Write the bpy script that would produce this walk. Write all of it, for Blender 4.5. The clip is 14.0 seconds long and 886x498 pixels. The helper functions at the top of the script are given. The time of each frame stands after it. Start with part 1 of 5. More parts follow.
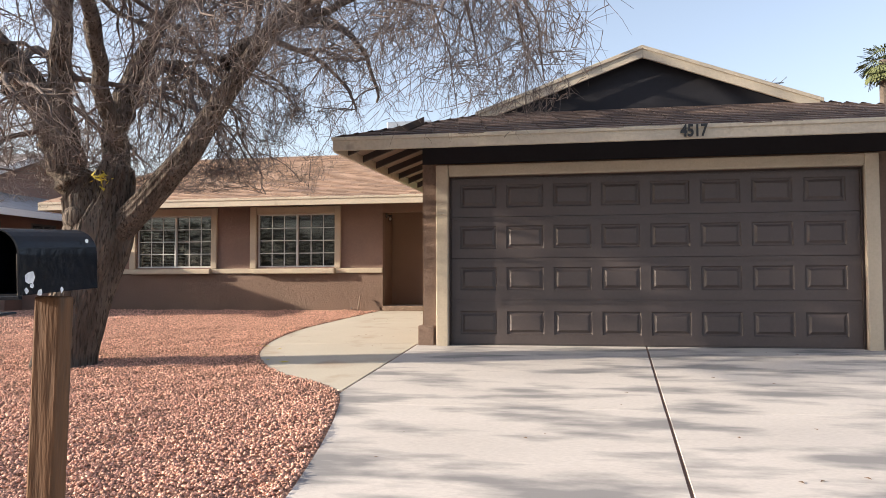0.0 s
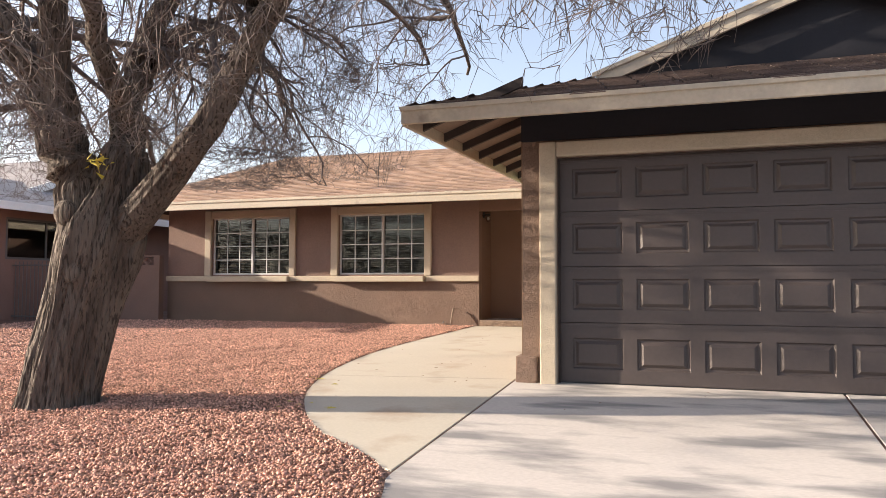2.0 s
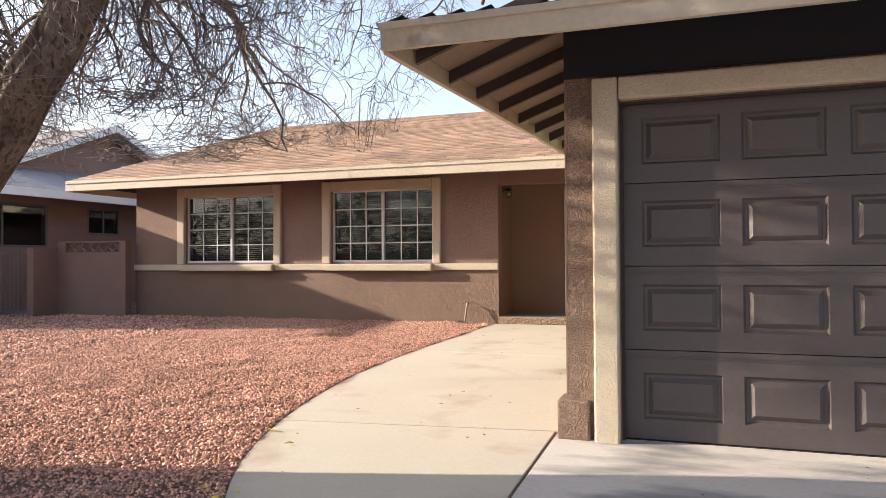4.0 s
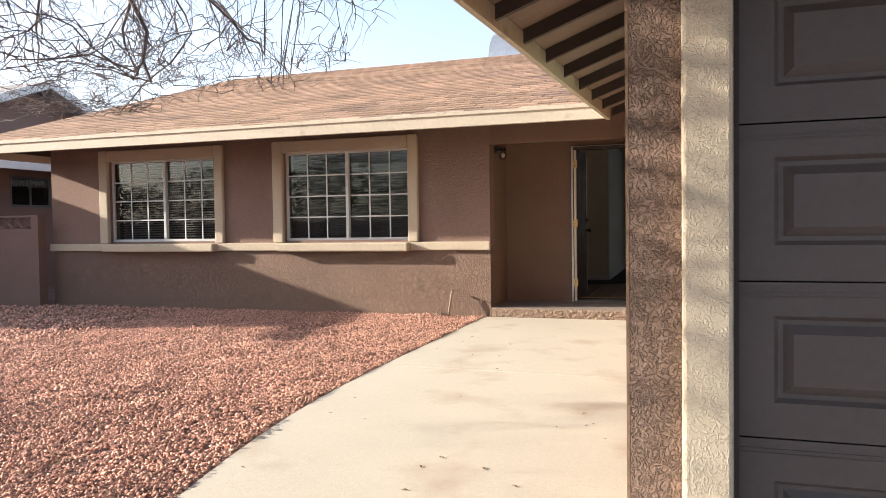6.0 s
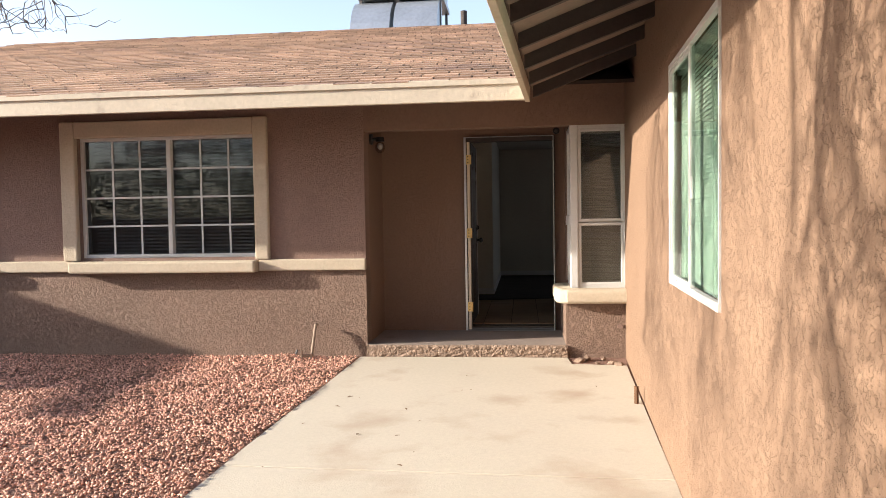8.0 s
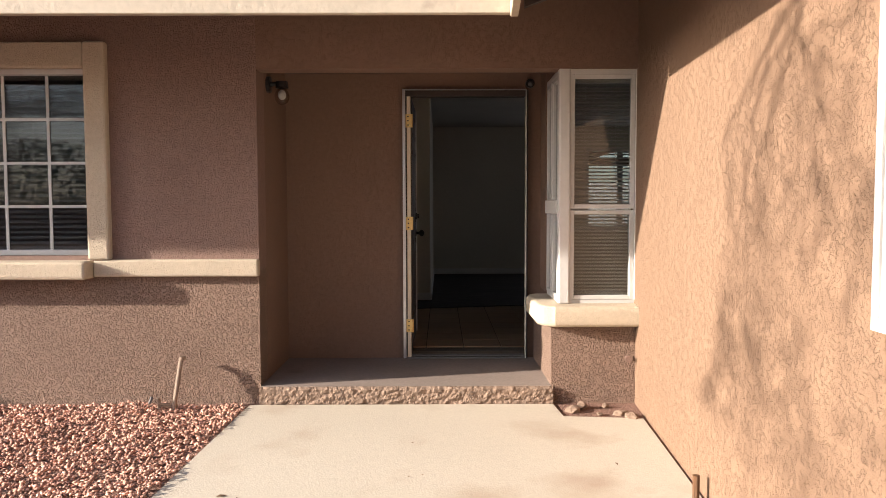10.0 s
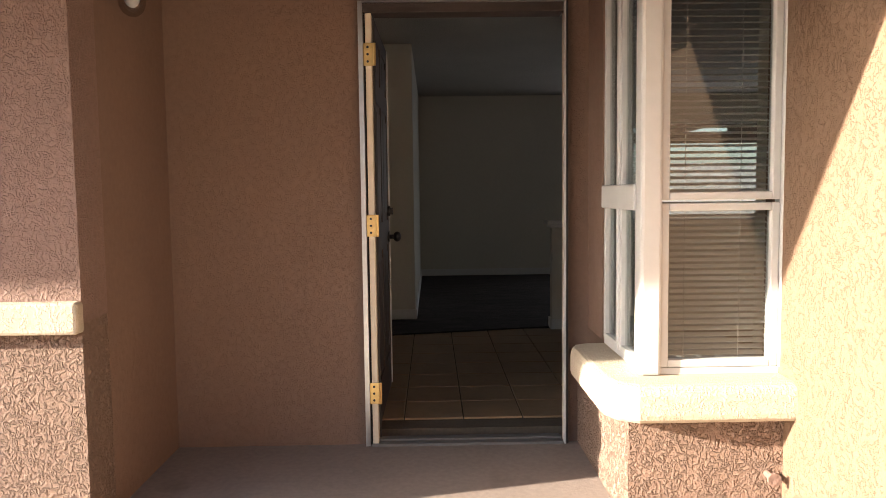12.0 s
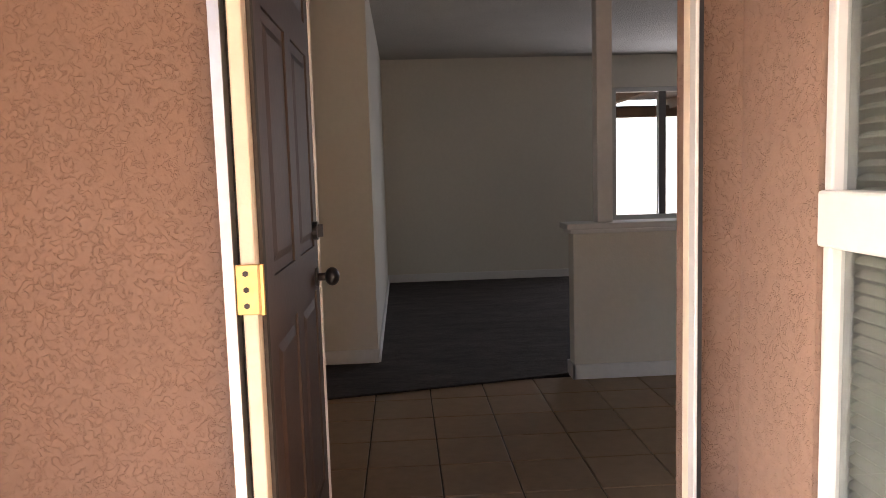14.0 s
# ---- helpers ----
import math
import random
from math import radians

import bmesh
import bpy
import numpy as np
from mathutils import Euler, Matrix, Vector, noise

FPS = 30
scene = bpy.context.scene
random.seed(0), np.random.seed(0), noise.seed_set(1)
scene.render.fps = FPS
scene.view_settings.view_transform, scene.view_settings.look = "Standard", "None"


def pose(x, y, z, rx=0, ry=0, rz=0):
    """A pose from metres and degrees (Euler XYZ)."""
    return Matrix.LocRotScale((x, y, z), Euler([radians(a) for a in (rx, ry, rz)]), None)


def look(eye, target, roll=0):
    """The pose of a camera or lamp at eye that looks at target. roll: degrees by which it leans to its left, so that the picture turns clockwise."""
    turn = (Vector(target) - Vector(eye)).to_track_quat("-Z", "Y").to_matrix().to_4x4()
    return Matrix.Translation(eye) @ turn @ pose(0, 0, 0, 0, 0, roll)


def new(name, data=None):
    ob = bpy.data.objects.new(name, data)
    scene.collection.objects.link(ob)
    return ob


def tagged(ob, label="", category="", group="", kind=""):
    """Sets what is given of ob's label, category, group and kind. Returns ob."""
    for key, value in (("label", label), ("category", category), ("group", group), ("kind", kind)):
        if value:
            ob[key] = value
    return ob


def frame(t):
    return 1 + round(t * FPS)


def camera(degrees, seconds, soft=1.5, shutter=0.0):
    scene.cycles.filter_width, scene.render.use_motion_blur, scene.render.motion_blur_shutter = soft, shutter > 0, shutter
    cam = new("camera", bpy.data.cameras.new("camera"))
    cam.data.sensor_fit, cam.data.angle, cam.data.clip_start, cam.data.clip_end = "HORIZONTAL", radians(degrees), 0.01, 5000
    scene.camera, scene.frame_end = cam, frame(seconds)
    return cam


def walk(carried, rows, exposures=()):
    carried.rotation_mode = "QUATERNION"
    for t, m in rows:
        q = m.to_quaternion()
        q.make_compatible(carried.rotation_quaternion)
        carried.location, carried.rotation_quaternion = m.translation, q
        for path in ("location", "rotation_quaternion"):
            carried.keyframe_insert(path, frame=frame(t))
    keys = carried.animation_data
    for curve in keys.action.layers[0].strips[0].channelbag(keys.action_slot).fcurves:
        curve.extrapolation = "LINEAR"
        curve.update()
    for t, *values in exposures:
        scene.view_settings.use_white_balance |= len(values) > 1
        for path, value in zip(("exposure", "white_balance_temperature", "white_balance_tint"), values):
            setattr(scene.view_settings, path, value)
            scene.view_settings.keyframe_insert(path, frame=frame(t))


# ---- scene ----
cam = camera(62.3, 14.0, soft=0.75)
PATH = [
    (0, (-0.053, -0.019, 1.3), (-0.383, 1.952, 1.385), -0.2),
    (0.5, (-0.16, 0.565, 1.302), (-0.599, 2.513, 1.405), -0.1),
    (1, (-0.271, 1.16, 1.35), (-0.796, 3.087, 1.458), 0.1),
    (1.5, (-0.296, 1.715, 1.378), (-0.874, 3.627, 1.48), 0.2),
    (2, (-0.41, 2.266, 1.405), (-1.025, 4.166, 1.502), 0.1),
    (2.2, (-0.479, 2.511, 1.441), (-1.103, 4.409, 1.539), 0.1),
    (4.5, (-1.176, 5.055, 1.654), (-1.845, 6.94, 1.649), -0.3),
    (5, (-1.3, 5.604, 1.695), (-1.978, 7.485, 1.655), -0.2),
    (5.5, (-1.51, 6.15, 1.76), (-2.176, 8.036, 1.70), -0.4),
    (6, (-1.682, 6.686, 1.784), (-2.311, 8.583, 1.719), -0.8),
    (6.5, (-1.896, 7.143, 1.819), (-2.459, 9.061, 1.762), -1.1),
    (7, (-2.079, 7.617, 1.914), (-2.545, 9.562, 1.852), -1.4),
    (7.5, (-2.329, 8.153, 1.944), (-2.666, 10.123, 1.875), -1.2),
    (8, (-2.497, 8.658, 1.955), (-2.715, 10.644, 1.869), -0.9),
    (8.5, (-2.6, 9.206, 1.962), (-2.718, 11.2, 1.863), -0.6),
    (8.7, (-2.653, 9.426, 1.956), (-2.737, 11.421, 1.849), -0.6),
    (10.8, (-2.835, 11.721, 1.886), (-2.823, 13.718, 1.771), -0.1),
    (11, (-2.827, 11.95, 1.892), (-2.82, 13.946, 1.769), -0.2),
    (11.5, (-2.791, 12.49, 1.912), (-2.779, 14.485, 1.774), -0.4),
    (12, (-2.791, 13.04, 1.929), (-2.761, 15.034, 1.778), -0.7),
    (12.5, (-2.761, 13.599, 1.958), (-2.717, 15.591, 1.787), -1.1),
    (13, (-2.737, 14.118, 1.986), (-2.681, 16.109, 1.807), -1.2),
    (13.5, (-2.751, 14.541, 2.0), (-2.678, 16.53, 1.812), -1.6),
    (14, (-2.758, 14.972, 2.001), (-2.653, 16.958, 1.796), -1.7),
]
EXPOSURES = [(0, 1.1, 6350, 14), (2, 1.25, 6450, 16), (5, 1.42, 6200, 13), (7, 1.48, 6050, 12), (8.5, 1.36, 6050, 14), (11, 1.72, 6300, 17), (11.5, 2.0, 6350, 17),
             (12, 2.3, 6300, 14), (12.5, 2.66, 6200, 14), (13, 3.0, 6050, 14), (13.5, 3.4, 6150, 16), (14, 3.8, 6350, 20)]
walk(cam, [(t, look(eye, target, roll)) for t, eye, target, roll in PATH], EXPOSURES)

# ---- world and sun ----
SUN_WAY = Vector((1.0, 0.235, -0.31)).normalized()
SUN_ELEV = math.asin(-SUN_WAY.z)
SUN_AZ = math.atan2(-SUN_WAY.x, -SUN_WAY.y)
world = bpy.data.worlds.new("sky")
scene.world = world
world.use_nodes = True
wn = world.node_tree.nodes
sky = wn.new("ShaderNodeTexSky")
sky.sky_type, sky.sun_disc = "NISHITA", False
sky.sun_elevation, sky.sun_rotation = SUN_ELEV, SUN_AZ
sky.air_density, sky.dust_density = 1.0, 1.9
haze = wn.new("ShaderNodeHueSaturation")
haze.inputs["Saturation"].default_value = 0.72
world.node_tree.links.new(sky.outputs[0], haze.inputs["Color"])
world.node_tree.links.new(haze.outputs[0], wn["Background"].inputs[0])
wn["Background"].inputs[1].default_value = 0.14
sun = new("sun", bpy.data.lights.new("sun", "SUN"))
sun.data.energy, sun.data.angle, sun.data.color = 5.0, radians(0.6), (1.0, 0.87, 0.67)
sun.matrix_world = look((0, 0, 20), Vector((0, 0, 20)) + SUN_WAY)

# added area lamp in the back window opening, in place of sky light indoors
back_light = new("window_fill_light", bpy.data.lights.new("window_fill_light", "AREA"))
back_light.data.shape, back_light.data.size, back_light.data.size_y = "RECTANGLE", 2.0, 1.4
back_light.data.energy, back_light.data.color = 3.2, (0.95, 0.97, 1.0)
back_light.matrix_world = look((0.72, 23.17, 2.16), (0.72, 20.0, 1.9))


# ---- materials ----
def mat(name, base, rough=0.85, spread=0.25, size=3.0, fine=60.0, bump=0.0, bump_size=60.0, metal=0.0, other=None, piece=0.0, cells=False, spec=0.4, stain=None, stretch=None, deep=0.02):
    """A surface with colour that varies at two scales, and a relief."""
    m = bpy.data.materials.new(name)
    m.use_nodes = True
    n, l = m.node_tree.nodes, m.node_tree.links
    b = n["Principled BSDF"]
    b.inputs["Roughness"].default_value, b.inputs["Metallic"].default_value = rough, metal
    b.inputs["Specular IOR Level"].default_value = spec
    geo = n.new("ShaderNodeNewGeometry")
    place = geo.outputs["Position"]
    if stretch:
        times = n.new("ShaderNodeVectorMath")
        times.operation = "MULTIPLY"
        times.inputs[1].default_value = stretch
        l.new(place, times.inputs[0])
        place = times.outputs[0]

    def noise_at(scale, detail=4.0):
        t = n.new("ShaderNodeTexNoise")
        t.inputs["Scale"].default_value, t.inputs["Detail"].default_value = scale, detail
        l.new(place, t.inputs["Vector"])
        return t.outputs["Fac"]

    def mixed(fac, a, c, blend="MIX"):
        x = n.new("ShaderNodeMix")
        x.data_type, x.blend_type = "RGBA", blend
        for socket, value in ((x.inputs[0], fac), (x.inputs[6], a), (x.inputs[7], c)):
            if isinstance(value, (int, float)):
                socket.default_value = value
            elif isinstance(value, tuple):
                socket.default_value = (*value, 1)
            else:
                l.new(value, socket)
        return x.outputs[2]

    def ramp(value, lo, hi):
        r = n.new("ShaderNodeMapRange")
        r.inputs[1].default_value, r.inputs[2].default_value = lo, hi
        l.new(value, r.inputs[0])
        return r.outputs[0]

    low = tuple(v * (1 - spread) for v in base)
    high = other or tuple(min(1.0, v * (1 + spread)) for v in base)
    colour = mixed(ramp(noise_at(size), 0.3, 0.7), low, high)
    grain = ramp(noise_at(fine, 3.0), 0.3, 0.7)
    colour = mixed(0.5, colour, mixed(grain, tuple(v * (1 - spread) for v in base), tuple(min(1.0, v * (1 + spread)) for v in base)))
    if stain:
        shade, where, lo, hi = stain
        colour = mixed(ramp(noise_at(where, 6.0), lo, hi), colour, shade)
    if piece:
        info = n.new("ShaderNodeObjectInfo")
        joined = n.new("ShaderNodeMath")
        joined.operation = "ADD"
        l.new(info.outputs["Random"], joined.inputs[0])
        l.new(geo.outputs["Random Per Island"], joined.inputs[1])
        wrap = n.new("ShaderNodeMath")
        wrap.operation = "FRACT"
        l.new(joined.outputs[0], wrap.inputs[0])
        v = n.new("ShaderNodeMapRange")
        v.inputs[3].default_value, v.inputs[4].default_value = 1 - piece, 1 + piece
        l.new(wrap.outputs[0], v.inputs[0])
        hsv = n.new("ShaderNodeHueSaturation")
        l.new(v.outputs[0], hsv.inputs["Value"])
        l.new(colour, hsv.inputs["Color"])
        colour = hsv.outputs[0]
    l.new(colour, b.inputs["Base Color"])
    if bump:
        node = n.new("ShaderNodeBump")
        node.inputs["Strength"].default_value, node.inputs["Distance"].default_value = bump, deep
        if cells:
            # trowelled lace: winding ridges (or dents) along the level lines of a noise, over a rougher ground
            v = n.new("ShaderNodeTexNoise")
            v.inputs["Scale"].default_value, v.inputs["Detail"].default_value, v.inputs["Distortion"].default_value = bump_size, 2.5, 0.4
            l.new(geo.outputs["Position"], v.inputs["Vector"])
            off, size_of, both = (n.new("ShaderNodeMath") for _ in range(3))
            off.operation, size_of.operation, both.operation = "SUBTRACT", "ABSOLUTE", "MULTIPLY_ADD"
            off.inputs[1].default_value = 0.5
            l.new(v.outputs["Fac"], off.inputs[0])
            l.new(off.outputs[0], size_of.inputs[0])
            line = ramp(size_of.outputs[0], *((0.0, 0.035) if cells == "dents" else (0.08, 0.0)))
            patchy = ramp(noise_at(bump_size * 0.55, 2.0), *((0.48, 0.60) if cells == "dents" else (0.3, 0.5)))
            if cells == "dents":
                dent = n.new("ShaderNodeMath")
                dent.operation = "MAXIMUM"
                l.new(line, dent.inputs[0])
                l.new(patchy, dent.inputs[1])
                top = dent.outputs[0]
            else:
                ridge = n.new("ShaderNodeMath")
                ridge.operation = "MULTIPLY"
                l.new(line, ridge.inputs[0])
                l.new(patchy, ridge.inputs[1])
                top = ridge.outputs[0]
            both.inputs[1].default_value = 0.5
            l.new(noise_at(bump_size * 2.2, 3.0), both.inputs[0])
            l.new(top, both.inputs[2])
            l.new(both.outputs[0], node.inputs["Height"])
        else:
            l.new(noise_at(bump_size, 5.0), node.inputs["Height"])
        l.new(node.outputs[0], b.inputs["Normal"])
    return m


def glass_mat(name, tint, gloss_rough=0.02, base=0.06):
    m = bpy.data.materials.new(name)
    m.use_nodes = True
    n, l = m.node_tree.nodes, m.node_tree.links
    clear, gloss, mix, fresnel = (n.new(k) for k in ("ShaderNodeBsdfTransparent", "ShaderNodeBsdfGlossy", "ShaderNodeMixShader", "ShaderNodeLayerWeight"))
    clear.inputs[0].default_value = (*tint, 1)
    gloss.inputs["Roughness"].default_value = gloss_rough
    fresnel.inputs[0].default_value = 0.5
    steep, share = n.new("ShaderNodeMath"), n.new("ShaderNodeMath")
    steep.operation, share.operation = "POWER", "MULTIPLY_ADD"
    steep.inputs[1].default_value = 4.0
    share.inputs[1].default_value, share.inputs[2].default_value = 0.6, base
    l.new(fresnel.outputs["Facing"], steep.inputs[0])
    l.new(steep.outputs[0], share.inputs[0])
    l.new(share.outputs[0], mix.inputs[0])
    l.new(clear.outputs[0], mix.inputs[1])
    l.new(gloss.outputs[0], mix.inputs[2])
    l.new(mix.outputs[0], n["Material Output"].inputs[0])
    return m


BROWN = (0.238, 0.160, 0.121)
STUCCO = mat("brown_stucco", (0.235, 0.155, 0.126), 0.9, 0.14, 1.5, 40, 0.8, 50, cells=True, deep=0.007)
ROUGH = mat("rough_brown_stucco", BROWN, 0.9, 0.16, 1.5, 45, 1.0, 50, cells=True, deep=0.014)
# porch copy of the brown stucco, its colour lowered for the recess shade
SMOOTH = mat("shaded_smooth_brown_stucco", (0.205, 0.132, 0.098), 0.9, 0.10, 1.5, 40, 0.7, 62, cells="dents", deep=0.0032)
# same brown paint as STUCCO, with the warm sun tone put into the colour
SIDEWALL = mat("sunlit_brown_stucco", (0.204, 0.131, 0.086), 0.9, 0.06, 1.2, 40, 0.8, 60, cells="dents", deep=0.0052)
TRIM = mat("cream_stucco_trim", (0.48, 0.41, 0.315), 0.9, 0.1, 2, 40, 0.8, 56, cells=True, deep=0.003)
FASCIA = mat("cream_painted_wood", (0.48, 0.42, 0.33), 0.7, 0.12, 2, 25, 0.2, 30, stain=((0.24, 0.19, 0.15), 5.0, 0.62, 0.85))
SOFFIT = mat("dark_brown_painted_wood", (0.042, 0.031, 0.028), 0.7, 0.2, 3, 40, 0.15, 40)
SHINGLE = mat("weathered_brown_shingle", (0.345, 0.232, 0.165), 0.95, 0.28, 0.8, 90, 0.5, 140, piece=0.24, stain=((0.17, 0.115, 0.10), 1.2, 0.55, 0.75), stretch=(0.5, 1.6, 1.0))
# darker brown shingle for the garage roof slopes
DARK_SHINGLE = mat("dark_brown_shingle", (0.15, 0.108, 0.092), 0.95, 0.3, 0.8, 90, 0.5, 140, piece=0.25, stretch=(0.5, 1.6, 1.0))
GABLE = mat("black_navy_gable_paint", (0.012, 0.012, 0.017), 0.7, 0.15, 2, 30, 0.1, 30)
UNDERLAY = mat("dark_shingle_underlay", (0.045, 0.033, 0.028), 0.95)
GARAGE = mat("dark_brown_garage_door_paint", (0.082, 0.066, 0.063), 0.42, 0.1, 2, 30, 0.12, 120)
CONCRETE = mat("stained_concrete", (0.51, 0.47, 0.435), 0.9, 0.14, 1.2, 50, 0.15, 90, stain=((0.225, 0.217, 0.215), 2.1, 0.47, 0.64), stretch=(0.55, 1.5, 1.0))
WALKWAY = mat("clean_concrete", (0.475, 0.43, 0.355), 0.9, 0.08, 0.9, 40, 0.12, 90, stain=((0.36, 0.28, 0.21), 1.6, 0.54, 0.74))
JOINT = mat("dark_joint", (0.05, 0.045, 0.04), 0.95)
GRAVEL_BED = mat("red_gravel_bed", (0.22, 0.13, 0.10), 0.95, 0.35, 1.0, 70, 0.9, 70)
GRAVEL = mat("red_gravel_stone", (0.53, 0.305, 0.23), 0.9, 0.2, 0.7, 50, 0.2, 90, piece=0.55)
BARK = mat("grey_brown_bark", (0.10, 0.08, 0.066), 0.95, 0.3, 6, 40, 1.0, 30, other=(0.25, 0.212, 0.18), stretch=(1, 1, 0.13), deep=0.05, stain=((0.05, 0.04, 0.033), 46, 0.51, 0.62))
TWIG = mat("grey_twig", (0.14, 0.115, 0.106), 0.9, 0.3, 3, 30)
WHITE = mat("white_vinyl", (0.52, 0.525, 0.52), 0.45, 0.05, 3, 30)
BLIND = mat("white_blind_slat", (0.78, 0.75, 0.70), 0.5, 0.05, 3, 30)
GLASS = glass_mat("window_glass", (0.70, 0.73, 0.73))
SCREENED = glass_mat("dark_screened_glass", (0.55, 0.57, 0.58), base=0.05)
GREEN_GLASS = glass_mat("green_window_glass", (0.78, 0.925, 0.865))
DOOR = mat("dark_brown_door_paint", (0.055, 0.034, 0.025), 0.6, 0.15, 4, 30, 0.05, 50)
DOOR_FRAME = mat("worn_cream_door_frame", (0.66, 0.58, 0.46), 0.6, 0.08, 4, 30, 0.1, 30, stain=((0.35, 0.27, 0.2), 9, 0.66, 0.8))
BRASS = mat("brass", (0.72, 0.52, 0.22), 0.35, 0.15, 20, 60, metal=0.9)
BLACK = mat("black_metal", (0.02, 0.02, 0.022), 0.35, 0.2, 10, 40)
ALUMINIUM = mat("aluminium", (0.6, 0.6, 0.6), 0.35, 0.1, 8, 40, metal=1.0)
GALVANISED = mat("galvanised_steel", (0.40, 0.43, 0.47), 0.4, 0.15, 3, 20, metal=0.7)
INNER = mat("warm_white_wall_paint", (0.66, 0.63, 0.56), 0.85, 0.04, 1, 30, 0.1, 90)
CEILING = mat("popcorn_ceiling", (0.5, 0.48, 0.44), 0.95, 0.1, 2, 60, 1.0, 90)
TILE = mat("tan_floor_tile", (0.29, 0.185, 0.105), 0.35, 0.15, 2.5, 20, 0.05, 30, piece=0.08)
GROUT = mat("dark_grout", (0.10, 0.08, 0.06), 0.9)
CARPET = mat("dark_grey_carpet", (0.055, 0.045, 0.041), 1.0, 0.55, 7, 50, 1.0, 120, stretch=(0.5, 1.6, 1.0))
POST = mat("weathered_post_wood", (0.14, 0.068, 0.03), 0.8, 0.35, 5, 40, 0.5, 40, stain=((0.06, 0.035, 0.02), 14, 0.52, 0.66), stretch=(1, 1, 0.12))
MAILBOX = mat("chipped_dark_blue_metal", (0.004, 0.007, 0.012), 0.24, 0.3, 6, 40, 0.15, 25, spec=0.35)
CHIP = mat("bare_chipped_paint", (0.75, 0.76, 0.77), 0.6)
BLOCK = mat("mauve_painted_block", (0.20, 0.13, 0.105), 0.9, 0.12, 2, 30, 0.4, 50)
NEIGHBOUR = mat("mauve_stucco", (0.24, 0.15, 0.125), 0.9, 0.1, 2, 30, 0.4, 50)
GREY_ROOF = mat("grey_shingle", (0.27, 0.25, 0.25), 0.95, 0.2, 2, 60, 0.5, 60, piece=0.2)
WHITE_WOOD = mat("white_painted_wood", (0.72, 0.71, 0.70), 0.6, 0.06, 3, 30)
IRON = mat("grey_iron", (0.12, 0.115, 0.115), 0.5, 0.1)
STEPSTONE = mat("rough_step_edge", (0.235, 0.168, 0.125), 0.95, 0.3, 6, 40, 0.9, 35)
PORCH = mat("worn_grey_porch_concrete", (0.235, 0.192, 0.168), 0.85, 0.15, 2, 40, 0.1, 60, stain=((0.16, 0.12, 0.10), 3, 0.62, 0.75))
DIRT = mat("dry_dirt", (0.26, 0.19, 0.14), 1.0, 0.25, 5, 50, 0.8, 40)
LAMP_GLASS = glass_mat("lamp_glass", (0.8, 0.8, 0.8), 0.1)
PALM = mat("palm_leaf", (0.09, 0.105, 0.04), 0.7, 0.3, 2, 20)
PIPE = mat("tan_painted_pipe", (0.27, 0.205, 0.155), 0.7, 0.2, 8, 40)
LEAF = mat("yellow_leaf", (0.55, 0.45, 0.06), 0.7, 0.2, 5, 40)
DEAD_LEAF = mat("dry_leaf", (0.16, 0.10, 0.06), 0.8, 0.3, 5, 40)
ASPHALT = mat("asphalt", (0.055, 0.053, 0.05), 0.9, 0.2, 2, 60, 0.3, 80)
DISTANT = mat("distant_foliage", (0.07, 0.085, 0.05), 0.9, 0.4, 1.5, 10, 0.6, 3)


# ---- building blocks ----
def mesh_of(bm, name):
    me = bpy.data.meshes.new(name)
    bm.normal_update()
    bm.to_mesh(me)
    bm.free()
    return me


def part(name, bm, material, parent=None, label="", smooth=False):
    me = mesh_of(bm, name)
    me.materials.append(material)
    if smooth:
        for p in me.polygons:
            p.use_smooth = True
    ob = new(name, me)
    if parent:
        ob.parent = parent
    if label:
        tagged(ob, label)
    return ob


def thing(name, label, category, group="", kind="", at=(0, 0, 0)):
    ob = new(name)
    ob.location = at
    ob.empty_display_size = 0.2
    return tagged(ob, label, category, group, kind)


def setting(name, bm, material, label, category, smooth=False):
    return tagged(part(name, bm, material, smooth=smooth), label, category, kind="structure")


def box(bm, x0, x1, y0, y1, z0, z1, bevel=0.0):
    m = Matrix.LocRotScale(((x0 + x1) / 2, (y0 + y1) / 2, (z0 + z1) / 2), None, (abs(x1 - x0), abs(y1 - y0), abs(z1 - z0)))
    made = bmesh.ops.create_cube(bm, size=1.0, matrix=m)["verts"]
    if bevel:
        edges = list({e for v in made for e in v.link_edges})
        bmesh.ops.bevel(bm, geom=edges, offset=bevel, segments=2, affect="EDGES", profile=0.5)
    return bm


def boxes(*rows, bevel=0.0):
    bm = bmesh.new()
    for row in rows:
        box(bm, *row, bevel=bevel)
    return bm


def prism(bm, outline, low, high):
    """A solid between an outline in plan and two heights; a height may be a function of x and y."""
    lo = low if callable(low) else (lambda x, y: low)
    hi = high if callable(high) else (lambda x, y: high)
    a = [bm.verts.new((x, y, lo(x, y))) for x, y in outline]
    b = [bm.verts.new((x, y, hi(x, y))) for x, y in outline]
    bm.faces.new(b)
    bm.faces.new(a[::-1])
    for i in range(len(a)):
        j = (i + 1) % len(a)
        bm.faces.new((a[i], a[j], b[j], b[i]))
    return bm


def slab(bm, corners, down):
    """A solid under a polygon in space, that much thick straight down."""
    a = [bm.verts.new(c) for c in corners]
    b = [bm.verts.new((c[0], c[1], c[2] - down)) for c in corners]
    bm.faces.new(a)
    bm.faces.new(b[::-1])
    for i in range(len(a)):
        j = (i + 1) % len(a)
        bm.faces.new((a[j], a[i], b[i], b[j]))
    bmesh.ops.recalc_face_normals(bm, faces=bm.faces)
    return bm


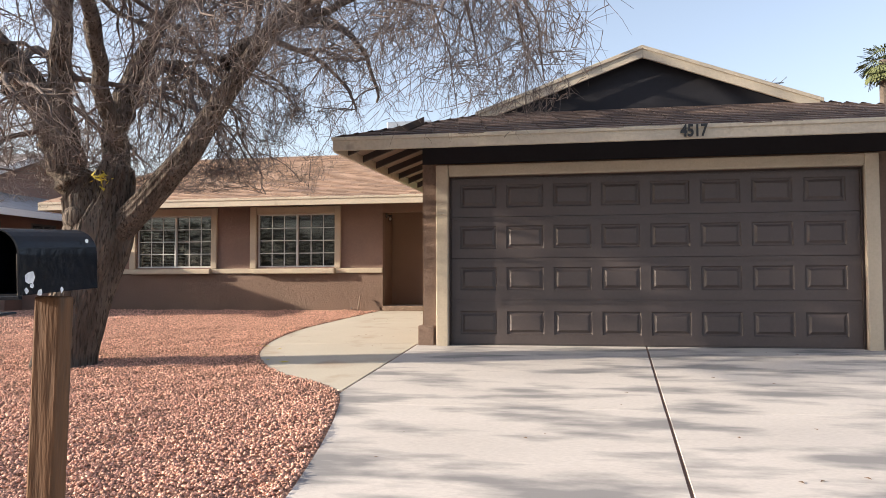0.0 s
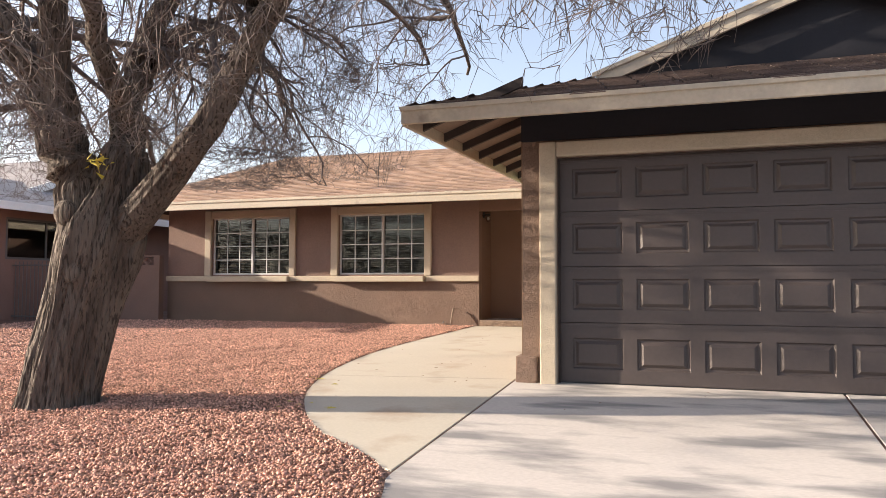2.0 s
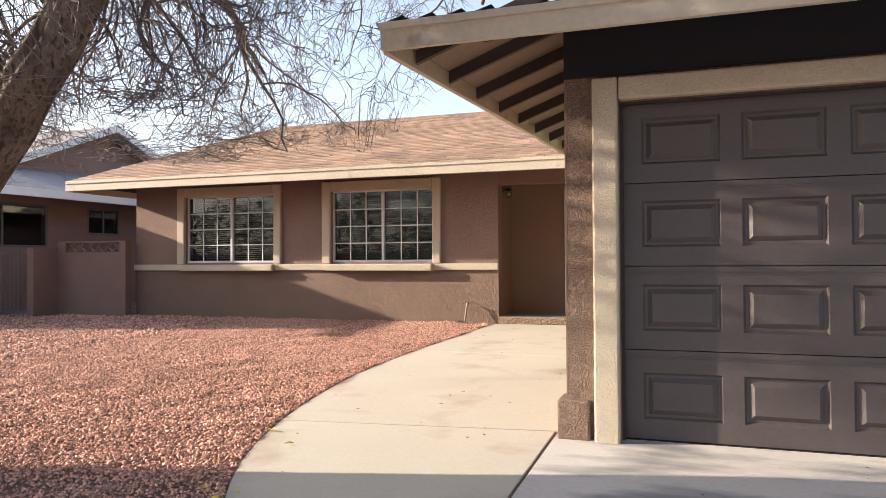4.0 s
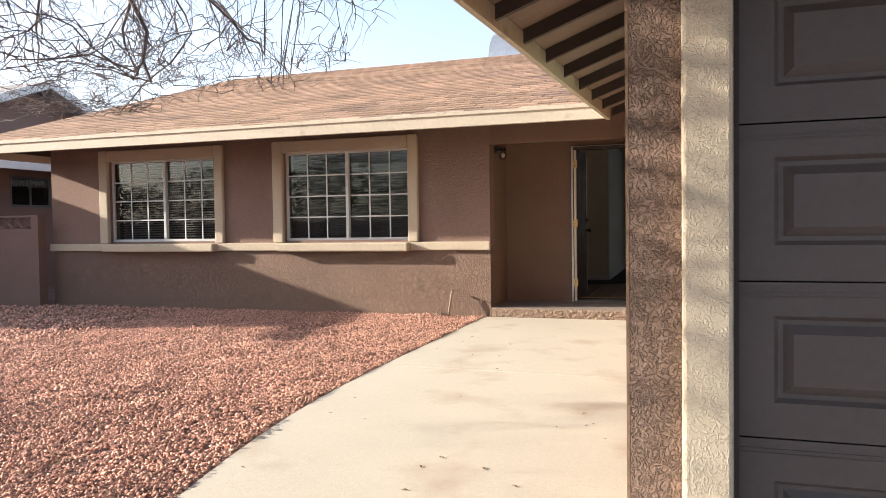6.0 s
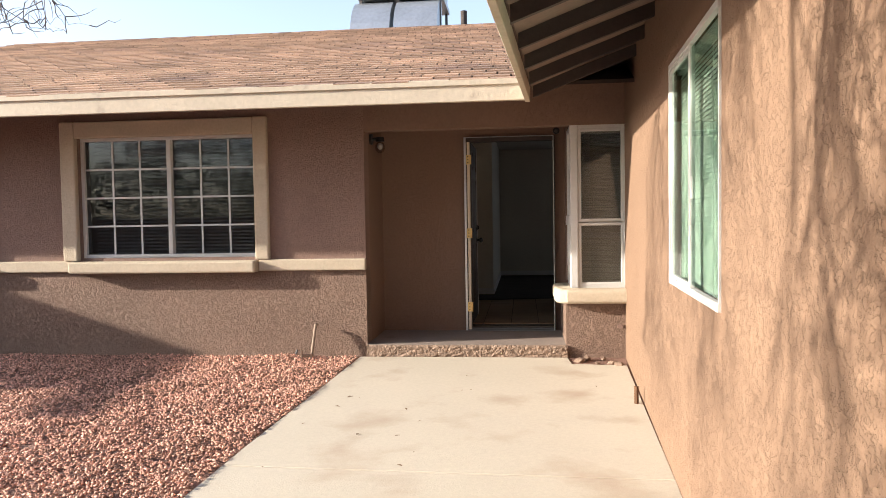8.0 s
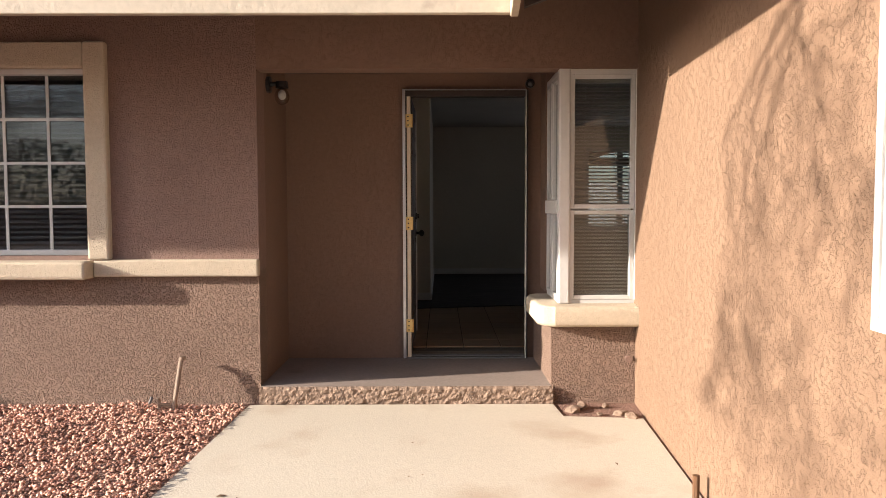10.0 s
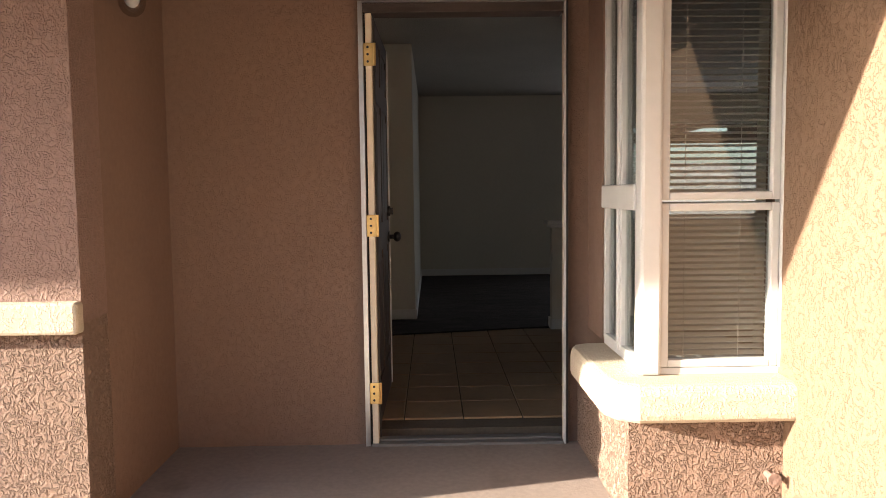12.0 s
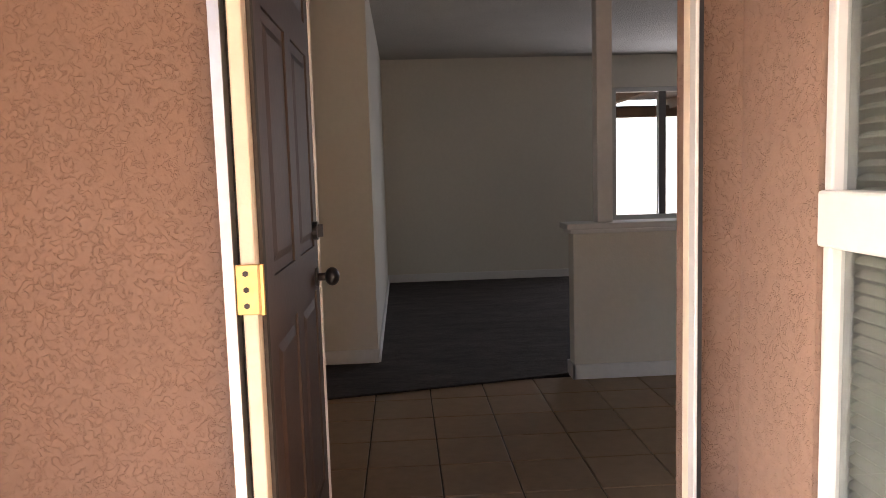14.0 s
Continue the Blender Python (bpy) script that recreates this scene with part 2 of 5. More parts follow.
def rod(bm, a, b, r, sides=8, r2=None):
    a, b = Vector(a), Vector(b)
    way = b - a
    m = Matrix.Translation((a + b) / 2) @ way.to_track_quat("Z", "Y").to_matrix().to_4x4()
    bmesh.ops.create_cone(bm, cap_ends=True, segments=sides, radius1=r, radius2=r if r2 is None else r2, depth=way.length, matrix=m)
    return bm


def ball(bm, at, r, scale=(1, 1, 1), u=10, v=8):
    bmesh.ops.create_uvsphere(bm, u_segments=u, v_segments=v, radius=r, matrix=Matrix.Translation(at) @ Matrix.Diagonal((*scale, 1)))
    return bm


def holed(bm, axis, lo, hi, z0, z1, near, far, holes):
    """A wall along x or y from lo to hi, with rectangular holes (lo, hi, z0, z1) sorted along it."""
    def put(a, b, c, d):
        if b - a > 1e-4 and d - c > 1e-4:
            box(bm, *((a, b, near, far) if axis == "x" else (near, far, a, b)), c, d)
    at = lo
    for a, b, c, d in holes:
        put(at, a, z0, z1)
        put(a, b, z0, c)
        put(a, b, d, z1)
        at = b
    put(at, hi, z0, z1)
    return bm


def grade(x, y):
    """The height of the ground, which climbs from the street to the house."""
    return 0.06 + 0.0435 * y if y < 9.3 else 0.4646 + 0.027 * (y - 9.3) if y < 15.6 else 0.6347


# ---- ground, driveway, street ----
def ground_sheet():
    bm = bmesh.new()
    ys = [-400, -60, -3, 0, 3, 6, 9.3, 12.5, 15.6, 24, 60, 400]
    xs = [-400, -60, -25, -12, -6, 0, 6, 12, 25, 60, 400]
    grid = [[bm.verts.new((x, y, (grade(x, max(y, -3)) - 0.006) if y <= 24 else 0.6)) for x in xs] for y in ys]
    for j in range(len(ys) - 1):
        for i in range(len(xs) - 1):
            bm.faces.new((grid[j][i], grid[j][i + 1], grid[j + 1][i + 1], grid[j + 1][i]))
    return bm


setting("ground", ground_sheet(), GRAVEL_BED, "reddish gravel bed over sloping front yard soil", "ground")

EDGE = [(-1.2, -3.0), (-1.25, 0.5), (-1.34, 2.3), (-1.47, 3.7), (-1.74, 5.2), (-2.03, 6.2), (-2.4, 6.62), (-2.84, 6.98), (-3.3, 7.6), (-3.68, 8.33),
        (-3.95, 9.2), (-4.15, 10.3), (-4.24, 11.4), (-4.22, 12.7), (-4.13, 14.2), (-4.06, 15.52)]


def smooth_line(points, steps=4):
    out = []
    for i in range(len(points) - 1):
        p = [Vector(points[min(max(k, 0), len(points) - 1)]) for k in (i - 1, i, i + 1, i + 2)]
        for s in range(steps):
            t = s / steps
            out.append(tuple(0.5 * ((2 * p[1]) + (p[2] - p[0]) * t + (2 * p[0] - 5 * p[1] + 4 * p[2] - p[3]) * t * t + (3 * p[1] - p[0] - 3 * p[2] + p[3]) * t ** 3)))
    out.append(tuple(points[-1]))
    return out


CURVE = smooth_line(EDGE)


def edge_x(y):
    for (xa, ya), (xb, yb) in zip(CURVE, CURVE[1:]):
        if ya <= y <= yb:
            return xa + (xb - xa) * (y - ya) / max(yb - ya, 1e-6)
    return CURVE[0][0] if y < CURVE[0][1] else CURVE[-1][0]


def side_x(y):
    return -1.88 + 0.0508 * (y - 9.3)


paving = thing("driveway", "pale stained concrete driveway and curving front walkway", "driveway", kind="structure")
base = bmesh.new()
prism(base, [(5.6, -3), *[(5.6, y) for y in (0, 3, 6, 9.35)], *[(-1.8, 9.36), (-1.5, 15.5)], *[(x + 0.05, y) for x, y in CURVE[::-1]]], lambda x, y: grade(x, y) - 0.2, lambda x, y: grade(x, y) - 0.03)
bmesh.ops.triangulate(base, faces=base.faces[:])
part("joint_filler", base, JOINT, paving)


def paving_piece(outline, material):
    bm = bmesh.new()
    prism(bm, outline, lambda x, y: grade(x, y) - 0.15, lambda x, y: grade(x, y) + 0.004)
    top = [e for e in bm.edges if all(v.co.z > grade(v.co.x, v.co.y) - 0.05 for v in e.verts)]
    bmesh.ops.bevel(bm, geom=top, offset=0.003, segments=1, affect="EDGES")
    bmesh.ops.triangulate(bm, faces=[f for f in bm.faces if len(f.verts) > 4])
    return part("concrete_slab", bm, material, paving)


def strip(y0, y1, right, step=0.25):
    """An outline from the curving edge to a straight right side."""
    n = max(2, int((y1 - y0) / step))
    left = [(edge_x(y0 + (y1 - y0) * i / n), y0 + (y1 - y0) * i / n) for i in range(n + 1)]
    out = [(right(y) if callable(right) else right, y) for _, y in left]
    return out + left[::-1]


GAP = 0.011


def middle(y):
    return 0.92 + 0.066 * (y - 9.37)


CUT = 5.72
paving_piece(strip(-3.0, 1.2 - GAP, lambda y: middle(y) - GAP), CONCRETE)
paving_piece(strip(1.2 + GAP, CUT - 0.004, lambda y: middle(y) - GAP), CONCRETE)
paving_piece([(middle(CUT) - GAP, CUT + 0.004), (0.92 - GAP, 9.37), (-1.96, 9.37), (-2.0 + GAP, 6.2), *[(edge_x(y) + 0.005, y) for y in (6.1, 5.9, CUT + 0.004)]], CONCRETE)
for y0, y1 in ((-3.0, 1.2 - GAP), (1.2 + GAP, CUT - 0.004), (CUT + 0.004, 9.37)):
    paving_piece([(middle(y0) + GAP, y0), (5.6, y0), (5.6, y1), (middle(y1) + GAP, y1)], CONCRETE)
paving_piece([(-2.0 - GAP, 6.24), (-1.97 - GAP, 9.42), *[(edge_x(y), y) for y in (9.2, 8.9, 8.6, 8.33, 8.0, 7.8, 7.6, 7.4, 7.2, 7.0, 6.8, 6.62, 6.45, 6.3)]], WALKWAY)
paving_piece([(-1.97, 9.44), (-1.88, 9.44), (side_x(12.55), 12.55), (edge_x(12.62), 12.62)] + [(edge_x(y), y) for y in (12.2, 11.8, 11.4, 11, 10.6, 10.2, 9.8, 9.5, 9.22)], WALKWAY)
paving_piece([(side_x(12.565), 12.565), (side_x(15.2) - 0.02, 15.2), (-2.08, 15.24), (-2.1, 15.5), (-4.06, 15.5)] + [(edge_x(y), y) for y in (15.2, 14.8, 14.2, 13.8, 13.4, 13.0, 12.635)], WALKWAY)
setting("street", boxes((-120, 120, -12, -3.6, -0.4, -0.10)), ASPHALT, "grey asphalt street along the front yard", "road")
setting("kerb", boxes((-120, 120, -3.6, -3.0, -0.4, -0.06), bevel=0.03), CONCRETE, "pale concrete kerb beside the street", "kerb")

# ---- the house: walls ----
ZT = 3.3
FY = 15.56
W1, W2 = (-9.86, -7.98, 1.60, 2.80), (-6.90, -5.06, 1.60, 2.80)
setting("wall_front", holed(bmesh.new(), "x", -10.98, -4.0, 1.5, ZT, FY, FY + 0.2, [W1, W2]), STUCCO, "brown textured stucco front wall with two window openings", "wall")
setting("wall_front_base", boxes((-10.98, -4.0, FY - 0.004, FY + 0.2, 0.5, 1.5)), ROUGH, "rough brown lace stucco below the belt course", "wall")
setting("wall_west", boxes((-10.98, -10.78, FY + 0.2, 23.39, 0.5, ZT)), STUCCO, "brown stucco end wall", "wall")
setting("wall_porch_side", boxes((-4.2, -4.0, FY + 0.2, 16.45, 0.5, ZT)), SMOOTH, "brown stucco side wall of the porch recess", "wall")
setting("wall_porch_back", holed(bmesh.new(), "x", -4.2, -1.94, 0.5, ZT, 16.45, 16.52, [(-3.10, -2.17, 0.5, 2.79)]), SMOOTH, "brown stucco wall around the front door", "wall")
setting("wall_porch_header", boxes((-4.0, -1.5, FY, FY + 0.15, 2.79, ZT)), SMOOTH, "brown stucco header over the porch recess", "wall")
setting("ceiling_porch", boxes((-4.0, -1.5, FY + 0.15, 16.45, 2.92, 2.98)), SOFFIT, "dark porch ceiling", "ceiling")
setting("wall_back", holed(bmesh.new(), "x", -10.78, 4.5, 0.5, ZT + 0.06, 23.19, 23.39, [(-0.38, 1.83, 1.42, 2.9)]), INNER, "off-white back wall with a window opening", "wall")
setting("wall_east", boxes((4.5, 4.7, 9.3, 23.39, 0.3, ZT)), STUCCO, "brown stucco east wall", "wall")
setting("wall_garage_front", holed(bmesh.new(), "x", -1.868, 4.5, 0.3, ZT - 0.02, 9.3, 9.48, [(-1.53, 3.42, 0.3, 2.63)]), ROUGH, "brown stucco garage front wall around the door", "wall")

SIDE = pose(-1.88, 9.3, 0, 0, 0, -math.degrees(math.atan(0.0508)))
SW = (2.16, 3.40, 1.585, 2.74)
side = setting("wall_garage_side", holed(boxes((0.0, 0.0112, 0.0, 0.181, 0.3, ZT)), "y", 0.181, 6.45, 0.3, ZT, 0.0, 0.16, [SW]), SIDEWALL, "brown stucco garage side wall with sun tone in its colour", "wall")
side.matrix_world = SIDE
setting("wall_garage_back", boxes((-1.52, 4.5, 15.76, 15.9, 0.4, ZT)), INNER, "plain wall between garage and house", "wall")
setting("pier_base", boxes((-1.935, -1.725, 9.255, 9.5, 0.4, 0.72), bevel=0.015), ROUGH, "brown stucco block at the foot of the garage corner", "wall trim")

# belt course, sills, window surrounds
belt = bmesh.new()
for a, b in ((-11.0, -9.93), (-7.985, -6.935), (-5.05, -3.995)):
    box(belt, a, b, FY - 0.05, FY + 0.01, 1.465, 1.575, bevel=0.012)
setting("trim_belt", belt, TRIM, "cream stucco belt course along the front wall", "trim")


def window_trim(x0, x1):
    bm = bmesh.new()
    y0, y1 = FY - 0.06, FY + 0.005
    box(bm, x0 - 0.16, x0 - 0.005, y0, y1, 1.575, 2.955, bevel=0.015)
    box(bm, x1 - 0.02, x1 + 0.12, y0, y1, 1.575, 2.955, bevel=0.015)
    box(bm, x0 - 0.006, x1 - 0.019, y0 + 0.003, y1, 2.79, 2.952, bevel=0.012)
    return bm


for n, (x0, x1, z0, z1) in enumerate((W1, W2)):
    setting("trim_window", window_trim(x0, x1), TRIM, "cream stucco surround of a front window", "trim")
    setting("sill_window", boxes((x0 - 0.06, x1 + 0.005, FY - 0.15, FY + 0.06, 1.455, 1.57), bevel=0.02), TRIM, "cream stucco window sill", "sill")

garage_trim = boxes((-1.695, -1.535, 9.235, 9.40, 0.44, 2.78), (3.42, 3.58, 9.235, 9.40, 0.44, 2.78), (-1.53, 3.42, 9.238, 9.40, 2.635, 2.777), bevel=0.014)
# added near-black board: the eave shade above the garage door, put in as colour
setting("trim_frieze", boxes((-1.879, 4.5, 9.285, 9.3, 2.80, ZT - 0.03), bevel=0.003), GABLE, "added dark board standing in for shade over the garage door", "trim")
setting("trim_garage", garage_trim, TRIM, "cream stucco surround of the garage door", "trim")


# ---- windows ----
def pane(x0, x1, y, z0, z1, parent, material=GLASS, along="x", name="pane"):
    bm = boxes((x0, x1, y - 0.003, y + 0.003, z0, z1) if along == "x" else (y - 0.003, y + 0.003, x0, x1, z0, z1))
    ob = part(name, bm, material, parent)
    ob.visible_shadow = False
    return ob


def framed(x0, x1, y0, y1, z0, z1, w, along="x"):
    rows = [(x0, x0 + w, z0, z1), (x1 - w, x1, z0, z1), (x0 + w, x1 - w, z0, z0 + w), (x0 + w, x1 - w, z1 - w, z1)]
    bm = bmesh.new()
    for a, b, c, d in rows:
        box(bm, *((a, b, y0, y1) if along == "x" else (y0, y1, a, b)), c, d, bevel=0.004)
    return bm


def blind(x0, x1, y, z0, z1, pitch=0.028, along="x", tilt=0.5, single=False):
    """A venetian blind with its head rail and slats."""
    own = thing("blind", "white horizontal slat blind hanging behind the window glass", "window blind", "window blinds")
    head = (x0, x1, y - 0.02, y + 0.02, z1 - 0.035, z1) if along == "x" else (y - 0.02, y + 0.02, x0, x1, z1 - 0.035, z1)
    part("head_rail", boxes(head), BLIND, own)
    many = bmesh.new()
    half = 0.0125 if pitch < 0.03 else 0.0165
    dy, dz = half * math.cos(tilt), half * math.sin(tilt)
    shared = None
    z = z0 + 0.02
    while z < z1 - 0.045:
        bm = bmesh.new() if single else many
        zz = 0.0 if single else z
        quad = []
        for s, u in ((-1, x0), (-1, x1), (1, x1), (1, x0)):
            quad.append((u, y + s * dy, zz + s * dz) if along == "x" else (y + s * dy, u, zz + s * dz))
        lower = [bm.verts.new(q) for q in quad]
        upper = [bm.verts.new((q[0], q[1], q[2] + 0.0016)) for q in quad]
        bm.faces.new(lower[::-1])
        bm.faces.new(upper)
        for i in range(4):
            bm.faces.new((lower[i], lower[(i + 1) % 4], upper[(i + 1) % 4], upper[i]))
        if single:
            if shared is None:
                bmesh.ops.recalc_face_normals(bm, faces=bm.faces)
                shared = mesh_of(bm, "slat")
                shared.materials.append(BLIND)
            else:
                bm.free()
            ob = new("slat", shared)
            ob.location.z = z
            ob.parent = own
        z += pitch
    if single:
        many.free()
    else:
        bmesh.ops.recalc_face_normals(many, faces=many.faces)
        tagged(part("slats", many, BLIND, own), kind="stuff")
    for f in (0.25, 0.75):
        u = x0 + (x1 - x0) * f
        cord = rod(bmesh.new(), *(((u, y - 0.016, z0), (u, y - 0.016, z1)) if along == "x" else ((y - 0.016, u, z0), (y - 0.016, u, z1))), 0.0015, 4)
        part("cord", cord, BLIND, own)
    return own


def grid_window(x0, x1, z0, z1):
    own = thing("window", "white framed sliding window with white grid bars", "window", "front windows", "structure")
    mid, w, y = (x0 + x1) / 2, 0.035, FY + 0.09
    part("window_frame", framed(x0, x1, y - 0.05, y + 0.05, z0, z1, w), WHITE, own)
    part("mullion", boxes((mid - 0.022, mid + 0.022, y - 0.045, y + 0.03, z0 + w, z1 - w), bevel=0.004), WHITE, own)
    for a, b, off in ((x0 + w, mid - 0.022, -0.015), (mid + 0.022, x1 - w, 0.012)):
        pane(a, b, y + off, z0 + w, z1 - w, own, SCREENED)
        for k in (1, 2):
            u = a + (b - a) * k / 3
            part("grid_bar", boxes((u - 0.009, u + 0.009, y + off - 0.011, y + off - 0.004, z0 + w, z1 - w)), WHITE, own)
        for k in (1, 2, 3):
            v = z0 + w + (z1 - z0 - 2 * w) * k / 4
            part("grid_bar", boxes((a, b, y + off - 0.013, y + off - 0.006, v - 0.009, v + 0.009)), WHITE, own)
    blind(x0 + 0.04, x1 - 0.04, FY + 0.22, z0 + 0.02, z1 - 0.01, pitch=0.035, tilt=0.5)


grid_window(*W1)
grid_window(*W2)

# side window of the garage wing, in the wall's own frame
sw = thing("window", "white framed sliding side window with greenish glass", "window", kind="structure")
a0, a1, c0, c1 = SW
amid = (a0 + a1) / 2
part("window_frame", boxes((-0.014, 0.012, a1 - 0.03, a1, c0, c1), (-0.014, 0.012, a0, a1 - 0.03, c0, c0 + 0.035), (-0.014, 0.012, a0, a1 - 0.03, c1 - 0.03, c1), (-0.01, 0.012, a0, a0 + 0.01, c0 + 0.035, c1 - 0.03), bevel=0.002), WHITE, sw)
part("mullion", boxes((-0.012, 0.012, amid - 0.02, amid + 0.02, c0 + 0.03, c1 - 0.03), bevel=0.003), WHITE, sw)
part("sash", framed(amid + 0.021, a1 - 0.031, -0.008, 0.01, c0 + 0.031, c1 - 0.031, 0.022, "y"), WHITE, sw)
pane(a0 + 0.01, amid - 0.02, -0.004, c0 + 0.05, c1 - 0.05, sw, GREEN_GLASS, "y")
pane(amid + 0.04, a1 - 0.05, 0.002, c0 + 0.05, c1 - 0.05, sw, GREEN_GLASS, "y")
part("latch", boxes((-0.012, 0.0, amid - 0.05, amid - 0.03, 2.02, 2.12), bevel=0.003), WHITE, sw)
sw.matrix_world = SIDE
sb = blind(a0 + 0.01, a1 - 0.01, 0.05, c0 + 0.01, c1 - 0.02, pitch=0.021, along="y", tilt=1.2)
sb.matrix_world = SIDE

# ---- bay window beside the porch ----
BX = -2.06
setting("wall_bay_base", boxes((-2.11, -1.52, 15.545, 16.45, 0.4, 1.14)), ROUGH, "brown stucco base wall under the bay window", "wall")
setting("wall_bay_side", boxes((BX, BX + 0.12, 16.17, 16.45, 1.29, 2.92)), SMOOTH, "brown stucco wall between bay window and door", "wall")


def bay_ledge():
    bm = bmesh.new()
    outline = [(-1.52, 16.2), (-1.52, 15.44), (-2.10, 15.44), (-2.17, 15.48), (-2.21, 15.56), (-2.21, 16.10), (-2.19, 16.17), (-2.13, 16.2)]
    prism(bm, outline, lambda x, y: 1.14, lambda x, y: 1.275)
    edges = [e for e in bm.edges if abs(e.verts[0].co.z - e.verts[1].co.z) < 1e-4]
    bmesh.ops.bevel(bm, geom=edges, offset=0.035, segments=3, affect="EDGES", profile=0.5)
    bmesh.ops.recalc_face_normals(bm, faces=bm.faces)
    return bm


setting("sill_bay", bay_ledge(), TRIM, "thick rounded cream stucco ledge under the bay window", "sill")
bay = thing("bay_window", "white framed corner bay window with four panes", "window", kind="structure")
part("corner_post", boxes((-2.062, -1.985, 15.58, 15.66, 1.275, 2.80), bevel=0.012), WHITE, bay)
part("head", boxes((-2.055, -1.53, 15.592, 15.66, 2.76, 2.80), (-2.055, -1.99, 15.661, 16.17, 2.76, 2.80)), WHITE, bay)
for z0, z1, name in ((1.30, 1.885, "lower_sash"), (1.895, 2.76, "upper_sash")):
    f = part(name, framed(-1.984, -1.565, 15.60, 15.645, z0, z1, 0.028), WHITE, bay)
    pane(-1.957, -1.592, 15.625, z0 + 0.027, z1 - 0.027, f)
    for a, b in ((15.661, 15.905), (15.925, 16.165)):
        g = part("side_sash", framed(a, b, BX + 0.006, BX + 0.05, z0, z1, 0.024, "y"), WHITE, bay)
        pane(a + 0.023, b - 0.023, BX + 0.028, z0 + 0.023, z1 - 0.023, g, along="y")
part("middle_rail", boxes((-2.066, -2.02, 15.662, 16.165, 1.86, 1.955), bevel=0.006), WHITE, bay)
part("mullion", boxes((-2.062, -2.0, 15.903, 15.928, 1.30, 2.76), bevel=0.004), WHITE, bay)
part("stool", boxes((-2.05, -1.53, 15.60, 16.165, 1.276, 1.299)), WHITE, bay)
part("return_panel", boxes((-2.035, -1.94, 16.1655, 16.1695, 1.30, 2.76)), WHITE, bay)
part("reveal_liner", boxes((-1.9395, -1.93, 16.17, 16.45, 1.30, 2.76)), WHITE, bay)
part("casing", boxes((-1.564, -1.535, 15.585, 15.65, 1.30, 2.80), bevel=0.005), WHITE, bay)
blind(-1.975, -1.57, 15.70, 1.31, 2.75, pitch=0.023, tilt=0.4, single=True)
blind(15.672, 16.163, -1.995, 1.31, 2.75, pitch=0.023, along="y", tilt=0.4, single=True)

# ---- porch ----
porch = bmesh.new()
box(porch, -4.0, -2.11, 15.545, 16.45, 0.4, 0.745)
setting("floor_porch", porch, PORCH, "worn grey concrete porch floor", "floor")


def rough_step():
    bm = bmesh.new()
    bmesh.ops.create_grid(bm, x_segments=160, y_segments=10, size=0.5)
    for v in bm.verts:
        u, w = v.co.x + 0.5, v.co.y + 0.5
        x, z = -4.0 + u * 1.9, 0.6 + w * 0.143
        v.co = (x, 15.51 + 0.009 * noise.noise((x * 18, z * 45, 0)) + 0.006 * noise.noise((x * 50, z * 60, 3)) + (0.02 if w > 0.95 else 0), z)
    edge = [e for e in bm.edges if e.is_boundary]
    made = bmesh.ops.extrude_edge_only(bm, edges=edge)["geom"]
    for v in made:
        if isinstance(v, bmesh.types.BMVert):
            v.co.y = 15.544
    bmesh.ops.recalc_face_normals(bm, faces=bm.faces)
    return bm


setting("step_porch", rough_step(), STEPSTONE, "rough broken concrete edge of the porch step", "step")


# ---- roofs ----
S = 0.349
EY, EZ = 14.64, 3.05
RY = 19.47
RZ = EZ + (RY - EY) * S
GX, GY, GZ = 0.98, 8.55, 3.03
GS = 0.362


def eave_x(y):
    return -2.80 + 0.0625 * (y - GY)


roof = thing("roof", "weathered brown shingle roof with cream fascia boards", "roof", kind="structure")
deck = bmesh.new()
slab(deck, [(-11.65, EY, EZ - 0.02), (5.2, EY, EZ - 0.02), (5.2, RY, RZ - 0.02), (-10.4, RY, RZ - 0.02)], 0.03)
slab(deck, [(-11.65, 24.47, EZ - 0.02), (-10.4, RY, RZ - 0.02), (5.2, RY, RZ - 0.02), (5.2, 24.47, EZ - 0.02)], 0.03)
slab(deck, [(-11.65, EY, EZ - 0.02), (-10.4, RY, RZ - 0.02), (-11.65, 24.47, EZ - 0.02)], 0.03)
part("deck", deck, UNDERLAY, roof)
left_slope = [(-2.80, GY, GZ - 0.02), (-1.2, 10.1, GZ - 0.02 + 0.57), (GX, 9.98, 4.37), (GX, 18.4, 4.37), (-2.43, EY, GZ - 0.02)]
deck = bmesh.new()
slab(deck, left_slope[::-1], 0.03)
slab(deck, [(4.75, GY, GZ - 0.02), (3.16, 10.1, GZ + 0.55), (GX, 9.98, 4.37), (GX, 18.4, 4.37), (4.75, 15.0, GZ - 0.02)], 0.03)
slab(deck, [(-2.80, GY, GZ - 0.02), (4.75, GY, GZ - 0.02), (3.16, 10.1, GZ + 0.55), (-1.2, 10.1, GZ + 0.55)], 0.03)
part("garage_deck", deck, DARK_SHINGLE, roof)
gable = bmesh.new()
tri = [(-1.15, 3.56), (3.11, 3.56), (GX, 4.33)]
front = [gable.verts.new((x, 10.12, z)) for x, z in tri]
back = [gable.verts.new((x, 10.2, z)) for x, z in tri]
gable.faces.new(front)
gable.faces.new(back[::-1])
for i in range(3):
    gable.faces.new((front[i], back[i], back[(i + 1) % 3], front[(i + 1) % 3]))
bmesh.ops.recalc_face_normals(gable, faces=gable.faces)
part("gable_wall", gable, GABLE, roof, "dark painted gable wall")


